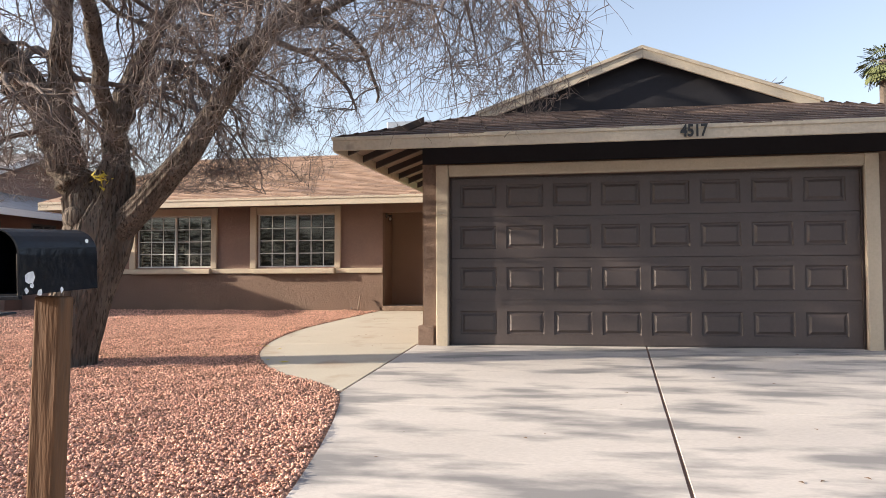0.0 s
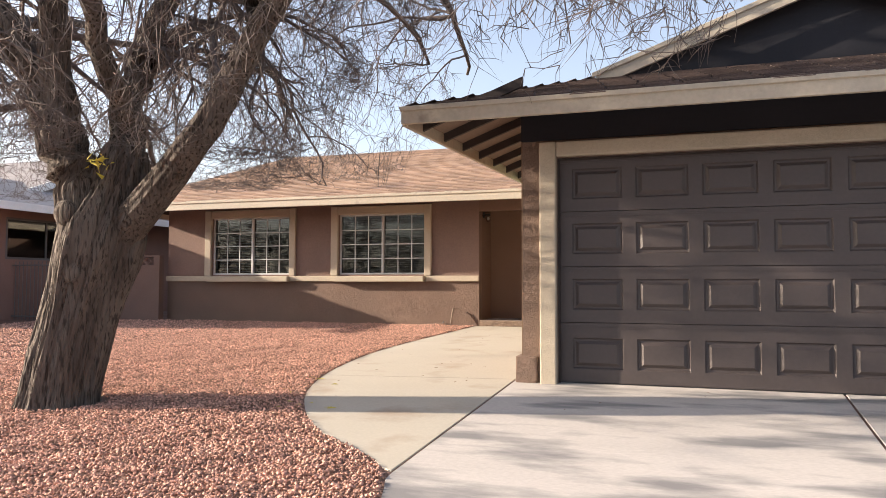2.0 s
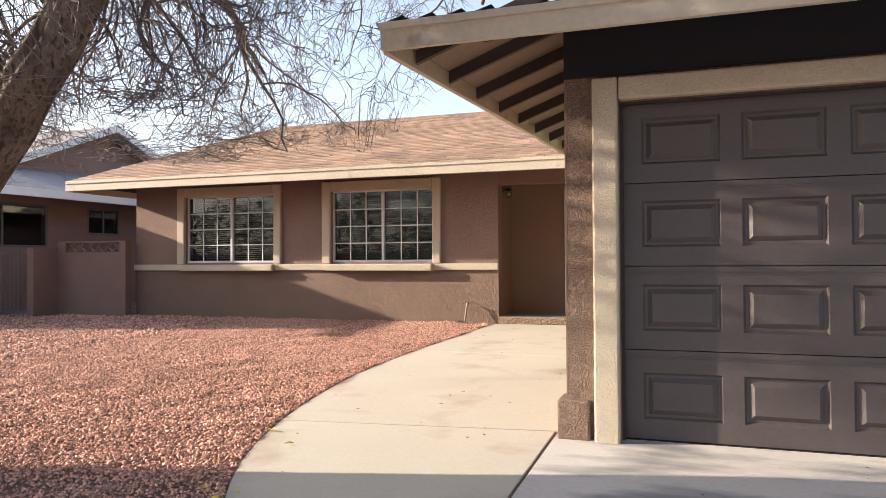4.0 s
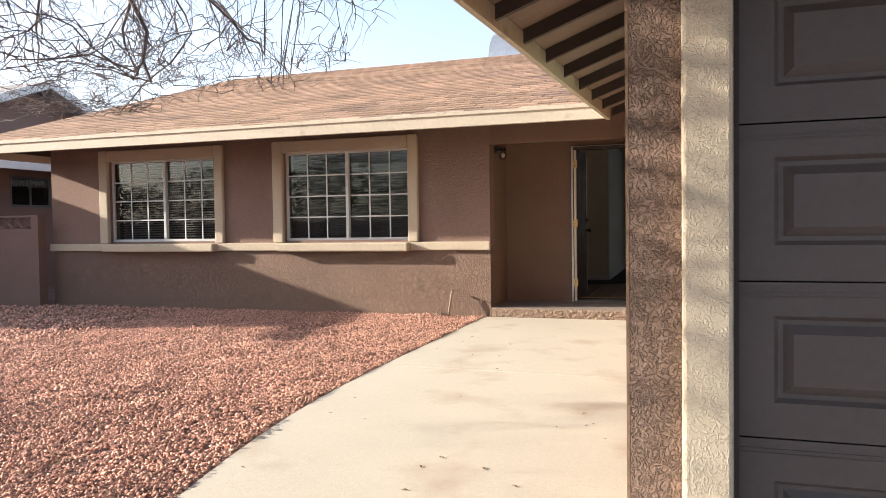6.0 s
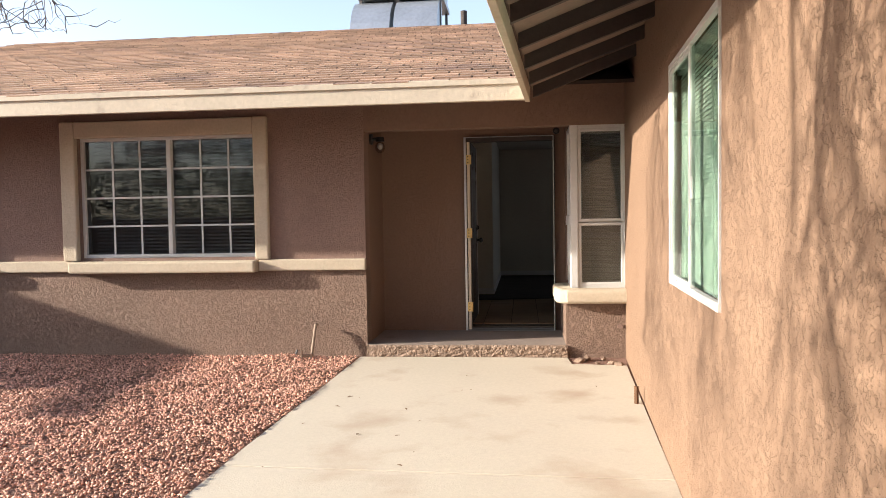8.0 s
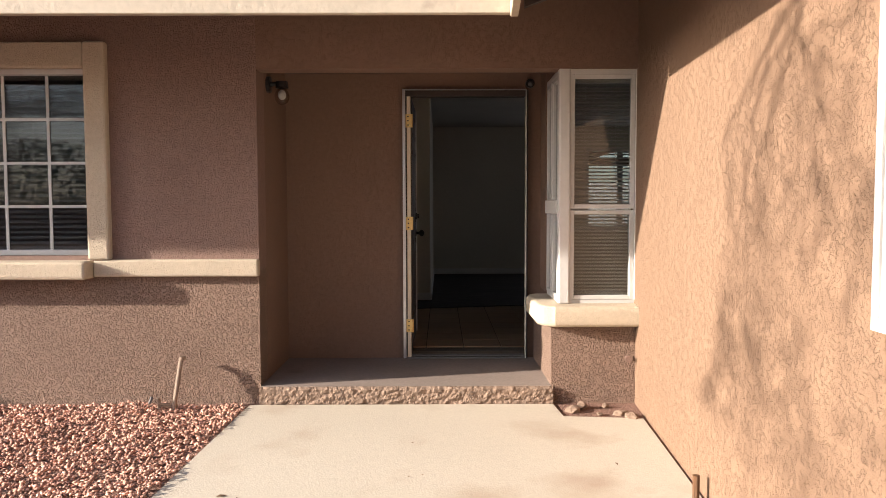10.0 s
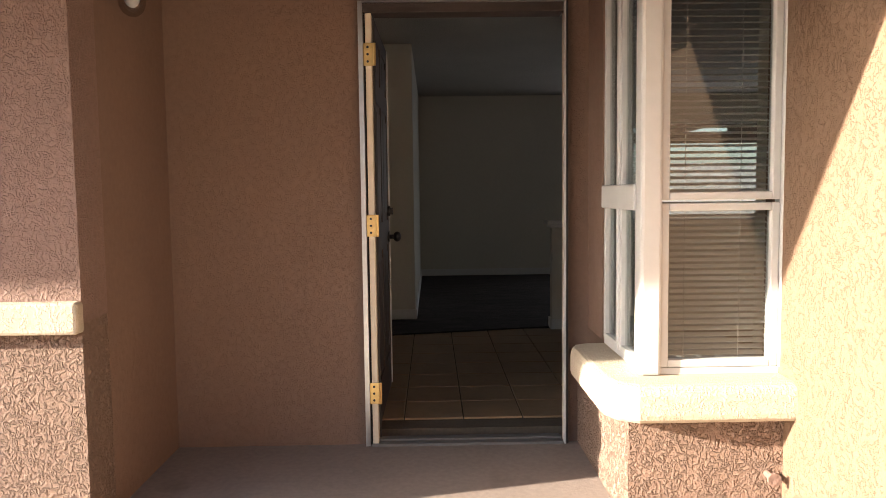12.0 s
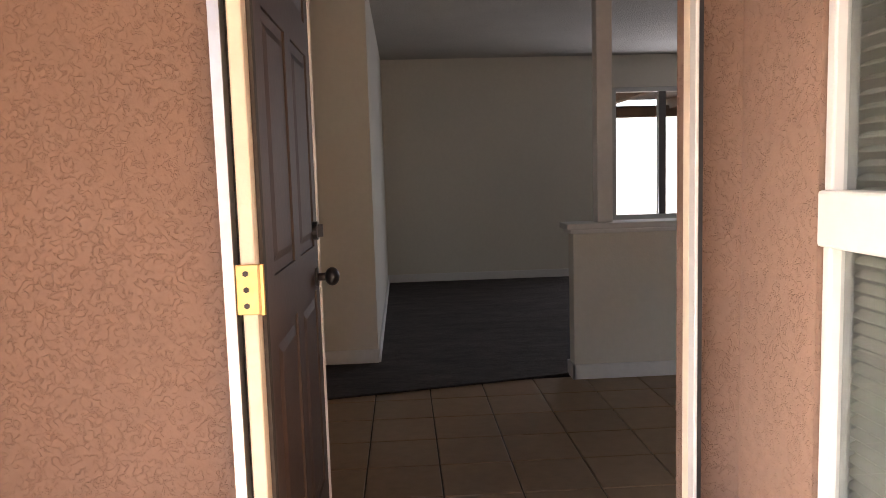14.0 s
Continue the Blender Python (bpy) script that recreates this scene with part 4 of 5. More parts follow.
# bare patch with rubble beside the step
patch = bmesh.new()
prism(patch, [(-2.1, 15.24), (-1.6, 15.18), (-1.57, 15.54), (-2.1, 15.54)], 0.45, lambda x, y: grade(x, y) - 0.012)
setting("dirt_patch", patch, DIRT, "bare dry dirt beside the porch step", "dirt")
rng = random.Random(11)


def chunk(bm, at, r, rng):
    made = bmesh.ops.create_icosphere(bm, subdivisions=1, radius=r, matrix=Matrix.Translation(at))["verts"]
    for v in made:
        off = v.co - Vector(at)
        v.co = Vector(at) + Vector((off.x * rng.uniform(0.7, 1.4), off.y * rng.uniform(0.7, 1.3), off.z * rng.uniform(0.4, 0.9)))


for at, r in (((-2.0, 15.36, 0.64), 0.05), ((-1.93, 15.42, 0.65), 0.04), ((-1.72, 15.3, 0.63), 0.045), ((-1.66, 15.22, 0.63), 0.05), ((-1.85, 15.28, 0.63), 0.02), ((-1.78, 15.44, 0.64), 0.025)):
    bm = bmesh.new()
    chunk(bm, at, r, rng)
    tagged(part("rubble", bm, STEPSTONE), "broken lump of concrete on bare dirt", "rubble", "rubble beside the step")

# ---- dry leaves on the paving ----
leaf_bm = bmesh.new()
lv = [leaf_bm.verts.new(p) for p in ((-0.5, 0, 0), (-0.1, -0.2, 0.1), (0.5, 0, 0.05), (-0.1, 0.2, 0.12))]
leaf_bm.faces.new(lv)
lw = [leaf_bm.verts.new((v.co.x, v.co.y, v.co.z - 0.03)) for v in lv]
leaf_bm.faces.new(lw[::-1])
for i in range(4):
    leaf_bm.faces.new((lv[i], lw[i], lw[(i + 1) % 4], lv[(i + 1) % 4]))
leaf_data = mesh_of(leaf_bm, "dry_leaf")
leaf_data.materials.append(DEAD_LEAF)
for i in range(70):
    y = rng.uniform(2.5, 15.0)
    x = rng.uniform(edge_x(y) + 0.1, 4.5 if y < 9.2 else side_x(y) - 0.15)
    ob = new("dry_leaf", leaf_data)
    ob.matrix_world = pose(x, y, grade(x, y) + 0.006, 0, 0, rng.uniform(0, 360)) @ Matrix.Scale(rng.uniform(0.02, 0.05), 4)
    tagged(ob, "small dry brown leaf lying on the concrete", "leaf", "dry leaves on the concrete")

yellow_data = leaf_data.copy()
yellow_data.materials.clear()
yellow_data.materials.append(LEAF)
for i in range(16):
    y = rng.uniform(7.6, 9.0)
    x = edge_x(y) + rng.uniform(-0.5, 0.25)
    ob = new("fallen_leaf", yellow_data)
    ob.matrix_world = pose(x, y, grade(x, y) + 0.014, rng.uniform(-15, 15), 0, rng.uniform(0, 360)) @ Matrix.Scale(rng.uniform(0.04, 0.08), 4)
    tagged(ob, "small yellow leaf fallen at the walkway edge", "leaf", "yellow leaves at the walkway edge")

# ---- rooftop cooler, antenna ----
cooler = thing("rooftop_cooler", "galvanised rooftop cooler with two rounded duct hoods", "evaporative cooler")


def hood(x0, x1):
    """A rounded elbow duct that bends down into the roof."""
    bm = bmesh.new()
    rings = []
    for i in range(9):
        a = math.pi / 2 * i / 8
        y, z = 20.35 - 0.75 * math.sin(a), 4.62 + 0.75 * math.cos(a)
        rings.append([bm.verts.new((x, y, z)) for x in (x0, x1)])
    back = [bm.verts.new((x, 20.35, 4.3)) for x in (x0, x1)]
    foot = [bm.verts.new((x, 19.6, 4.3)) for x in (x0, x1)]
    rings.append(foot)
    for a, b in zip(rings, rings[1:]):
        bm.faces.new((a[0], a[1], b[1], b[0]))
    for s in (0, 1):
        bm.faces.new([r[s] for r in rings] + [back[s]])
    bm.faces.new((rings[0][0], rings[0][1], back[1], back[0]))
    bmesh.ops.recalc_face_normals(bm, faces=bm.faces)
    return bm


part("duct_hood", hood(-5.06, -4.46), GALVANISED, cooler)
part("duct_hood", hood(-4.40, -3.74), GALVANISED, cooler)
part("cabinet", boxes((-5.0, -3.72, 20.0, 21.1, 5.44, 5.78), bevel=0.02), GALVANISED, cooler)
part("tray", boxes((-5.03, -3.69, 19.97, 21.13, 5.36, 5.44), bevel=0.01), GALVANISED, cooler)
for x in (-5.0, -3.76):
    for y in (20.05, 21.05):
        part("leg", boxes((x, x + 0.04, y, y + 0.04, 4.4, 5.36)), IRON, cooler)
vent = thing("roof_vent", "dark roof vent pipe", "vent pipe")
part("pipe", rod(bmesh.new(), (-3.35, 19.8, 4.5), (-3.35, 19.8, 5.05), 0.05, 10), SOFFIT, vent)
antenna = thing("roof_antenna", "thin metal television antenna on the roof", "antenna")
part("mast", rod(bmesh.new(), (2.9, 12.0, 3.6), (2.9, 12.0, 4.38), 0.012, 6), IRON, antenna)
part("boom", rod(bmesh.new(), (2.5, 11.9, 4.32), (3.35, 12.1, 4.38), 0.009, 6), IRON, antenna)
for i in range(6):
    x = 2.55 + i * 0.15
    part("element", rod(bmesh.new(), (x, 11.75, 4.33 + i * 0.01), (x, 12.2, 4.33 + i * 0.01), 0.005, 5), IRON, antenna)

# ---- mailbox ----
mailbox = thing("mailbox", "chipped dark blue metal mailbox on a wooden post", "mailbox", at=(0, 0, 0))


def mailbox_shell():
    bm = bmesh.new()
    w, h, y0, y1 = 0.085, 0.125, 0.0, 0.40
    prof = [(-w, 0), (-w, h)] + [(-w * math.cos(a), h + w * math.sin(a)) for a in [math.pi * i / 12 for i in range(1, 12)]] + [(w, h), (w, 0)]
    outer = [[bm.verts.new((x, y, z)) for x, z in prof] for y in (y0, y1)]
    inner = [[bm.verts.new((x * 0.93, y, 0.006 + z * 0.95)) for x, z in prof] for y in (y0, y1 - 0.01)]
    n = len(prof)
    for i in range(n):
        j = (i + 1) % n
        bm.faces.new((outer[0][i], outer[0][j], outer[1][j], outer[1][i]))
        bm.faces.new((inner[0][j], inner[0][i], inner[1][i], inner[1][j]))
        bm.faces.new((outer[0][j], outer[0][i], inner[0][i], inner[0][j]))
    bm.faces.new(outer[1])
    bm.faces.new(inner[1][::-1])
    bmesh.ops.recalc_face_normals(bm, faces=bm.faces)
    return bm


MB = pose(-1.795, 1.99, 1.256, 3.0, 0, 2)
parts = [part("shell", mailbox_shell(), MAILBOX, mailbox)]
parts.append(part("rim", boxes((-0.09, 0.09, -0.012, 0.004, -0.012, 0.0), (-0.092, -0.084, -0.012, 0.008, 0.0, 0.13), (0.084, 0.092, -0.012, 0.008, 0.0, 0.13), bevel=0.002), MAILBOX, mailbox))
parts.append(part("lid", boxes((-0.085, 0.085, -0.20, -0.012, -0.055, -0.047), bevel=0.003), MAILBOX, mailbox, "hinged lid hanging open"))
for y, z, s in ((0.045, 0.055, 0.031), (0.09, 0.004, 0.014), (0.03, 0.012, 0.012), (0.2, 0.006, 0.012), (0.34, 0.17, 0.01), (0.055, 0.028, 0.012)):
    bm = bmesh.new()
    k = 7
    vs = [bm.verts.new((0.0856, y + s * rng.uniform(0.5, 1.0) * math.cos(6.283 * i / k), z + s * rng.uniform(0.5, 1.1) * math.sin(6.283 * i / k))) for i in range(k)]
    ws = [bm.verts.new((0.084, v.co.y, v.co.z)) for v in vs]
    bm.faces.new(vs)
    for i in range(k):
        bm.faces.new((vs[i], ws[i], ws[(i + 1) % k], vs[(i + 1) % k]))
    parts.append(part("paint_chip", bm, CHIP, mailbox))
mailbox.matrix_world = MB
post = bmesh.new()
box(post, -0.045, 0.045, -0.045, 0.045, -1.25, 0.0, bevel=0.008)
for v in post.verts:
    v.co.x += 0.006 * noise.noise((v.co.z * 3, 0, 1))
tagged(part("mailbox_post", post, POST), "weathered square wooden post with dark stains", "post").matrix_world = pose(-1.765, 2.22, 1.25, 0.5, 1.6, 8)

# ---- block wall, gate and neighbouring house ----
yard = thing("block_wall", "mauve painted block wall with a pierced top course", "wall", kind="structure")
part("wall_body", boxes((-12.6, -11.0, 15.30, 15.45, 0.5, 1.815)), BLOCK, yard)
part("wall_body", boxes((-12.76, -12.6, 14.75, 15.45, 0.5, 1.90)), BLOCK, yard)
part("top_rail", boxes((-11.14, -11.0, 15.30, 15.45, 1.815, 2.02), (-12.6, -12.42, 15.30, 15.45, 1.815, 2.02)), BLOCK, yard)
part("top_rail", boxes((-12.42, -11.14, 15.30, 15.45, 1.99, 2.02)), BLOCK, yard)
for i in range(6):
    x0 = -12.41 + i * 0.212
    for s in (0, 1):
        bm = bmesh.new()
        a, b = ((x0, 1.82), (x0 + 0.2, 1.985)) if s == 0 else ((x0, 1.985), (x0 + 0.2, 1.82))
        rod(bm, (a[0], 15.375, a[1]), (b[0], 15.375, b[1]), 0.026, 4)
        part("lattice_bar", bm, BLOCK, yard)
gate = thing("iron_fence", "grey iron bar fence and gate beside the block wall", "fence")
part("rail", boxes((-18.4, -12.78, 14.79, 14.82, 0.68, 0.71)), IRON, gate)
part("rail", boxes((-18.4, -12.78, 14.79, 14.82, 1.80, 1.83)), IRON, gate)
for i in range(52):
    x = -12.8 - i * 0.108
    part("bar", rod(bmesh.new(), (x, 14.805, 0.62), (x, 14.805, 1.9), 0.009, 6), IRON, gate)

nb = thing("neighbour_house", "mauve stucco neighbouring house with grey shingle roof", "house")
part("wall", holed(bmesh.new(), "y", 12.3, 27.0, 0.4, 3.3, -14.7, -14.5, [(14.6, 16.8, 1.95, 2.88), (17.9, 18.9, 2.27, 2.9)]), NEIGHBOUR, nb)
part("wall", boxes((-26, -14.7, 12.3, 12.5, 0.4, 3.3)), NEIGHBOUR, nb)
low = bmesh.new()
slab(low, [(-13.7, 11.6, 3.12), (-13.7, 27.8, 3.12), (-17.2, 27.8, 4.15), (-17.2, 11.6, 4.15)], 0.05)
slab(low, [(-17.2, 11.6, 4.15), (-17.2, 27.8, 4.15), (-26, 27.8, 3.1), (-26, 11.6, 3.1)], 0.05)
part("roof", low, GREY_ROOF, nb)
nfascia = boxes((-13.73, -13.68, 11.6, 27.8, 2.96, 3.13))
part("fascia_board", nfascia, WHITE_WOOD, nb)
gab = bmesh.new()
prof = [(17.0, 3.9), (23.4, 3.9), (20.3, 5.15)]
a = [gab.verts.new((-16.5, y, z)) for y, z in prof]
b = [gab.verts.new((-16.7, y, z)) for y, z in prof]
gab.faces.new(a)
gab.faces.new(b[::-1])
for i in range(3):
    gab.faces.new((a[i], b[i], b[(i + 1) % 3], a[(i + 1) % 3]))
bmesh.ops.recalc_face_normals(gab, faces=gab.faces)
part("gable_wall", gab, NEIGHBOUR, nb)
top = bmesh.new()
slab(top, [(-15.9, 16.2, 3.66), (-15.9, 20.3, 5.3), (-26, 20.3, 5.3), (-26, 16.2, 3.66)], 0.06)
slab(top, [(-15.9, 20.3, 5.3), (-15.9, 24.4, 3.66), (-26, 24.4, 3.66), (-26, 20.3, 5.3)], 0.06)
part("upper_roof", top, GREY_ROOF, nb)
rk = bmesh.new()
slab(rk, [(-15.86, 16.15, 3.68), (-15.86, 20.3, 5.34), (-15.92, 20.3, 5.34), (-15.92, 16.15, 3.68)], 0.2)
slab(rk, [(-15.86, 20.3, 5.34), (-15.86, 24.45, 3.68), (-15.92, 24.45, 3.68), (-15.92, 20.3, 5.34)], 0.2)
part("rake_board", rk, WHITE_WOOD, nb)
for y0, y1, z0, z1 in ((14.6, 16.8, 1.95, 2.88), (17.9, 18.9, 2.27, 2.9)):
    w = part("window", framed(y0, y1, -14.56, -14.5, z0, z1, 0.05, "y"), IRON, nb)
    part("mullion", boxes((-14.55, -14.51, (y0 + y1) / 2 - 0.02, (y0 + y1) / 2 + 0.02, z0, z1)), IRON, w)
    pane(y0 + 0.04, y1 - 0.04, -14.53, z0 + 0.04, z1 - 0.04, w, along="y")
# added dark sheet that stands in for the unlit room behind these windows
part("dark_room", boxes((-18, -17.9, 12.5, 26, 0.4, 3.6)), SOFFIT, nb)

# ---- palm in the distance ----
palm = thing("palm_tree", "tall fan palm with a rounded crown in the distance", "palm tree")
PC = Vector((16.0, 40.0, 12.4))
part("trunk", rod(bmesh.new(), (16.0, 40, 0.5), PC, 0.3, 10, 0.22), BARK, palm)
fronds = bmesh.new()
for i in range(90):
    az, el = rng.uniform(0, 6.283), rng.uniform(-1.2, 1.3)
    way = Vector((math.cos(az) * math.cos(el), math.sin(az) * math.cos(el), math.sin(el)))
    side_v = way.cross(Vector((0, 0, 1))).normalized()
    tip = PC + way * rng.uniform(0.9, 1.45) - Vector((0, 0, 0.3))
    midp = PC + way * 0.6
    for k in range(-3, 4):
        e = tip + side_v * k * 0.16 - way * abs(k) * 0.1
        vs = [fronds.verts.new(p) for p in (midp, e + side_v * 0.05, e - side_v * 0.05)]
        fronds.faces.new(vs)
    q = [fronds.verts.new(p) for p in (PC, midp + side_v * 0.03, midp - side_v * 0.03)]
    fronds.faces.new(q)
tagged(part("crown", fronds, PALM, palm), kind="stuff")
trees = bmesh.new()
for i in range(42000):
    x = rng.uniform(-70, 50)
    top = 6.5 + 3.0 * noise.noise((x * 0.11, 2, 0)) + 1.2 * noise.noise((x * 0.5, 5, 0))
    c = Vector((x, rng.uniform(-34, -30), rng.uniform(0.0, max(1.0, top))))
    vs = [trees.verts.new(c + Vector((rng.gauss(0, 0.14), rng.gauss(0, 0.14), rng.gauss(0, 0.14)))) for _ in range(3)]
    trees.faces.new(vs)
tagged(part("backdrop_trees", trees, DISTANT), "dark distant line of trees across the street", "trees", kind="stuff")
setting("wall_across_street", boxes((-60, 60, -24.2, -24, -0.3, 2.2)), BLOCK, "plain block wall across the street", "wall")

# ---- the bare tree ----
tree = thing("tree", "large bare tree with furrowed trunk and drooping twigs", "tree")


class Tubes:
    """Many tapered tubes gathered into one mesh."""

    def __init__(self):
        self.verts, self.faces = [], []

    def add(self, points, radii, sides, ragged=0.0, seed=0, ridge=0.0):
        base = len(self.verts)
        n = len(points)
        for i, (p, r) in enumerate(zip(points, radii)):
            way = (points[min(i + 1, n - 1)] - points[max(i - 1, 0)]).normalized()
            u = way.orthogonal().normalized() if abs(way.z) > 0.9 else way.cross(Vector((0, 0, 1))).normalized()
            w = way.cross(u)
            for k in range(sides):
                a = 6.28318 * k / sides
                rr = r * (1 + ragged * noise.noise((math.cos(a) * 4 + seed, math.sin(a) * 4, p.z * 0.9)) - ridge * abs(noise.noise((math.cos(a) * 13 + seed, math.sin(a) * 13, p.z * 1.3)))) if ragged else r
                self.verts.append(p + (u * math.cos(a) + w * math.sin(a)) * rr)
            if i:
                o = base + (i - 1) * sides
                for k in range(sides):
                    j = (k + 1) % sides
                    self.faces.append((o + k, o + j, o + sides + j, o + sides + k))
        self.faces.append(tuple(base + (n - 1) * sides + k for k in range(sides)))

    def object(self, name, material, parent, smooth=True):
        me = bpy.data.meshes.new(name)
        me.from_pydata([tuple(v) for v in self.verts], [], self.faces)
        me.materials.append(material)
        if smooth:
            me.polygons.foreach_set("use_smooth", [True] * len(me.polygons))
        ob = new(name, me)
        ob.parent = parent
        return ob


def resample(points, n):
    p = [Vector(q) for q in points]
    out = []
    m = len(p) - 1
    for i in range(n):
        t = i / (n - 1) * m
        k = min(int(t), m - 1)
        f = t - k
        a, b, c, d = (p[min(max(q, 0), m)] for q in (k - 1, k, k + 1, k + 2))
        out.append(0.5 * (2 * b + (c - a) * f + (2 * a - 5 * b + 4 * c - d) * f * f + (3 * b - a - 3 * c + d) * f ** 3))
    return out


tr = random.Random(21)
trunk = Tubes()
path_t = resample([(-5.52, 7.32, 0.22), (-5.5, 7.33, 0.5), (-5.42, 7.35, 0.9), (-5.32, 7.38, 1.35), (-5.2, 7.4, 1.8), (-5.1, 7.45, 2.2), (-5.04, 7.52, 2.6)], 60)
rad_t = [0.31 + 0.13 * max(0.0, 1 - i / 12) ** 2 + 0.05 * math.exp(-((i - 38) / 7) ** 2) - 0.14 * max(0.0, (i - 42) / 17) for i in range(60)]
trunk.add(path_t, rad_t, 220, 0.14, 3, 0.17)
trunk_ob = trunk.object("trunk", BARK, tree)
BOUGHS = [
    ([(-5.24, 7.4, 1.6), (-5.36, 7.34, 2.25), (-5.56, 7.25, 2.7), (-5.72, 7.2, 3.15), (-6.0, 7.05, 3.7), (-6.7, 6.8, 4.5), (-7.7, 6.4, 5.3), (-8.5, 6.2, 6.0)], 0.27, 0.03),
    ([(-5.5, 7.26, 2.6), (-5.55, 7.2, 3.3), (-5.4, 7.0, 4.1), (-5.1, 6.7, 5.1), (-5.0, 6.3, 6.0)], 0.17, 0.03),
    ([(-5.12, 7.45, 1.7), (-5.04, 7.55, 2.25), (-5.16, 7.62, 2.75), (-5.14, 7.7, 3.25), (-5.0, 7.8, 3.8), (-4.7, 8.0, 4.6), (-4.6, 8.4, 5.6), (-4.7, 8.9, 6.6)], 0.20, 0.03),
    ([(-5.1, 7.4, 1.7), (-4.74, 7.35, 2.03), (-4.26, 7.3, 2.46), (-3.88, 7.25, 2.9), (-3.58, 7.18, 3.3), (-3.15, 7.05, 3.75), (-2.5, 6.95, 4.2), (-1.6, 6.7, 4.3), (-0.6, 6.5, 4.15), (0.3, 6.3, 3.9)], 0.165, 0.025),
    ([(-3.6, 7.2, 3.6), (-3.3, 8.0, 4.3), (-3.1, 9.2, 4.7), (-3.0, 10.6, 4.7), (-3.1, 11.8, 4.3)], 0.08, 0.02),
    ([(-4.96, 7.65, 3.4), (-5.2, 8.7, 4.1), (-5.5, 9.9, 4.4), (-5.8, 11.2, 4.3), (-6.1, 12.2, 3.9)], 0.09, 0.02),
    ([(-5.05, 7.5, 2.9), (-4.8, 6.7, 3.8), (-4.4, 5.8, 4.5), (-3.7, 4.9, 4.9), (-2.8, 4.2, 4.9)], 0.10, 0.02),
    ([(-5.68, 7.25, 3.0), (-5.95, 6.3, 3.9), (-6.2, 5.2, 4.5), (-6.6, 4.2, 4.8)], 0.09, 0.02),
    ([(-3.5, 7.15, 3.75), (-2.6, 7.6, 4.3), (-1.6, 7.7, 4.6), (-0.6, 7.4, 4.5)], 0.06, 0.018),
    ([(-6.15, 7.1, 3.45), (-6.8, 8.2, 4.2), (-7.4, 9.6, 4.6), (-8.0, 10.9, 4.5)], 0.08, 0.02),
    ([(-2.5, 6.95, 4.2), (-1.9, 6.4, 4.5), (-1.2, 5.9, 4.5), (-0.4, 5.6, 4.2), (0.3, 5.5, 3.8)], 0.05, 0.016),
    ([(-4.4, 5.8, 4.5), (-3.4, 6.1, 4.5), (-2.2, 6.1, 4.4), (-1.1, 5.9, 4.2), (-0.2, 5.7, 4.0)], 0.05, 0.018),
]
twigs = [Tubes(), Tubes()]


def grow(start, way, length, radius, level):
    n = (9, 7, 5, 3)[level] if start.y < 7.7 else (14, 11, 8, 5)[level]
    pts, p, d = [start], start.copy(), way.normalized()
    wiggle, droop = (0.22, 0.27, 0.28, 0.32)[level], (0.09, 0.15, 0.20, 0.16)[level]
    for i in range(n):
        if level < 3 and ((p.x > -3.15 and p.y > 8.0) or p.y > 12.6):
            d = (d + Vector((-0.8, -0.5, 0.15))).normalized()
        d = (d + Vector((tr.gauss(0, wiggle), tr.gauss(0, wiggle), tr.gauss(0, wiggle * 0.8) - droop))).normalized()
        p = p + d * (length / n)
        floor_z = 2.5 if p.y < 7.9 else 2.6 if p.y < 10.8 and p.x < -3.6 else 3.0 if p.x < -3.3 else 3.3
        if p.z < floor_z:
            d.z = abs(d.z) * 0.5 + 0.15
            p.z = max(p.z, floor_z - 0.08)
        pts.append(p.copy())
    stop = next((i for i, q in enumerate(pts) if i > 0 and ((q.x > -3.0 and q.y > 8.2) or q.x > 0.2 - 0.25 * (q.y - 5.5) or (q.x > -2.1 and q.z < 2.5 + 0.1 * (q.x + 2.1)))), len(pts))
    pts = pts[:stop]
    if len(pts) < 3:
        return
    n = len(pts) - 1
    radii = [radius * (1 - 0.8 * i / n) for i in range(n + 1)]
    twigs[0 if level == 0 else 1].add(pts, radii, 6 if level == 0 else 4 if level == 1 else 3)
    if level == 3:
        return
    for _ in range((7, 6, 4)[level] if start.y < 7.7 else (8, 6, 4)[level]):
        i = tr.randint(min(2, n) if level == 0 else 1, n)
        side_way = Vector((tr.gauss(0, 1), tr.gauss(0, 1), tr.gauss(-0.1, 0.7))).normalized()
        base_way = (pts[i] - pts[i - 1]).normalized()
        grow(pts[i], base_way * 0.6 + side_way * 0.85, length * tr.uniform(0.35, 0.62), max(radii[i] * 0.62, 0.0036), level + 1)


for pts, r0, r1 in BOUGHS:
    line = resample(pts, 22)
    line = [p + Vector((tr.gauss(0, 0.02), tr.gauss(0, 0.02), tr.gauss(0, 0.02))) for p in line]
    radii = [r0 + (r1 - r0) * (i / 21) ** 1.0 for i in range(22)]
    t = Tubes()
    t.add(line, radii, 90 if r0 > 0.12 else 16, 0.15, r0 * 50, 0.13)
    t.object("limb", BARK, tree)
    count = 14 if r0 > 0.12 else 8 if pts[-1][1] > 10 else 9
    for _ in range(count):
        i = tr.randint(7 if r0 > 0.12 else 4, 21)
        out = Vector((tr.gauss(0, 1), tr.gauss(0, 1), tr.gauss(0.05, 0.6))).normalized()
        way = (line[i] - line[i - 1]).normalized() * 0.5 + out
        grow(line[i], way, tr.uniform(1.5, 2.7), min(radii[i] * 0.55, 0.035), 0)
tagged(twigs[0].object("branch_growth", TWIG, tree), kind="stuff")
tagged(twigs[1].object("twig_growth", TWIG, tree), kind="stuff")
knots = bmesh.new()
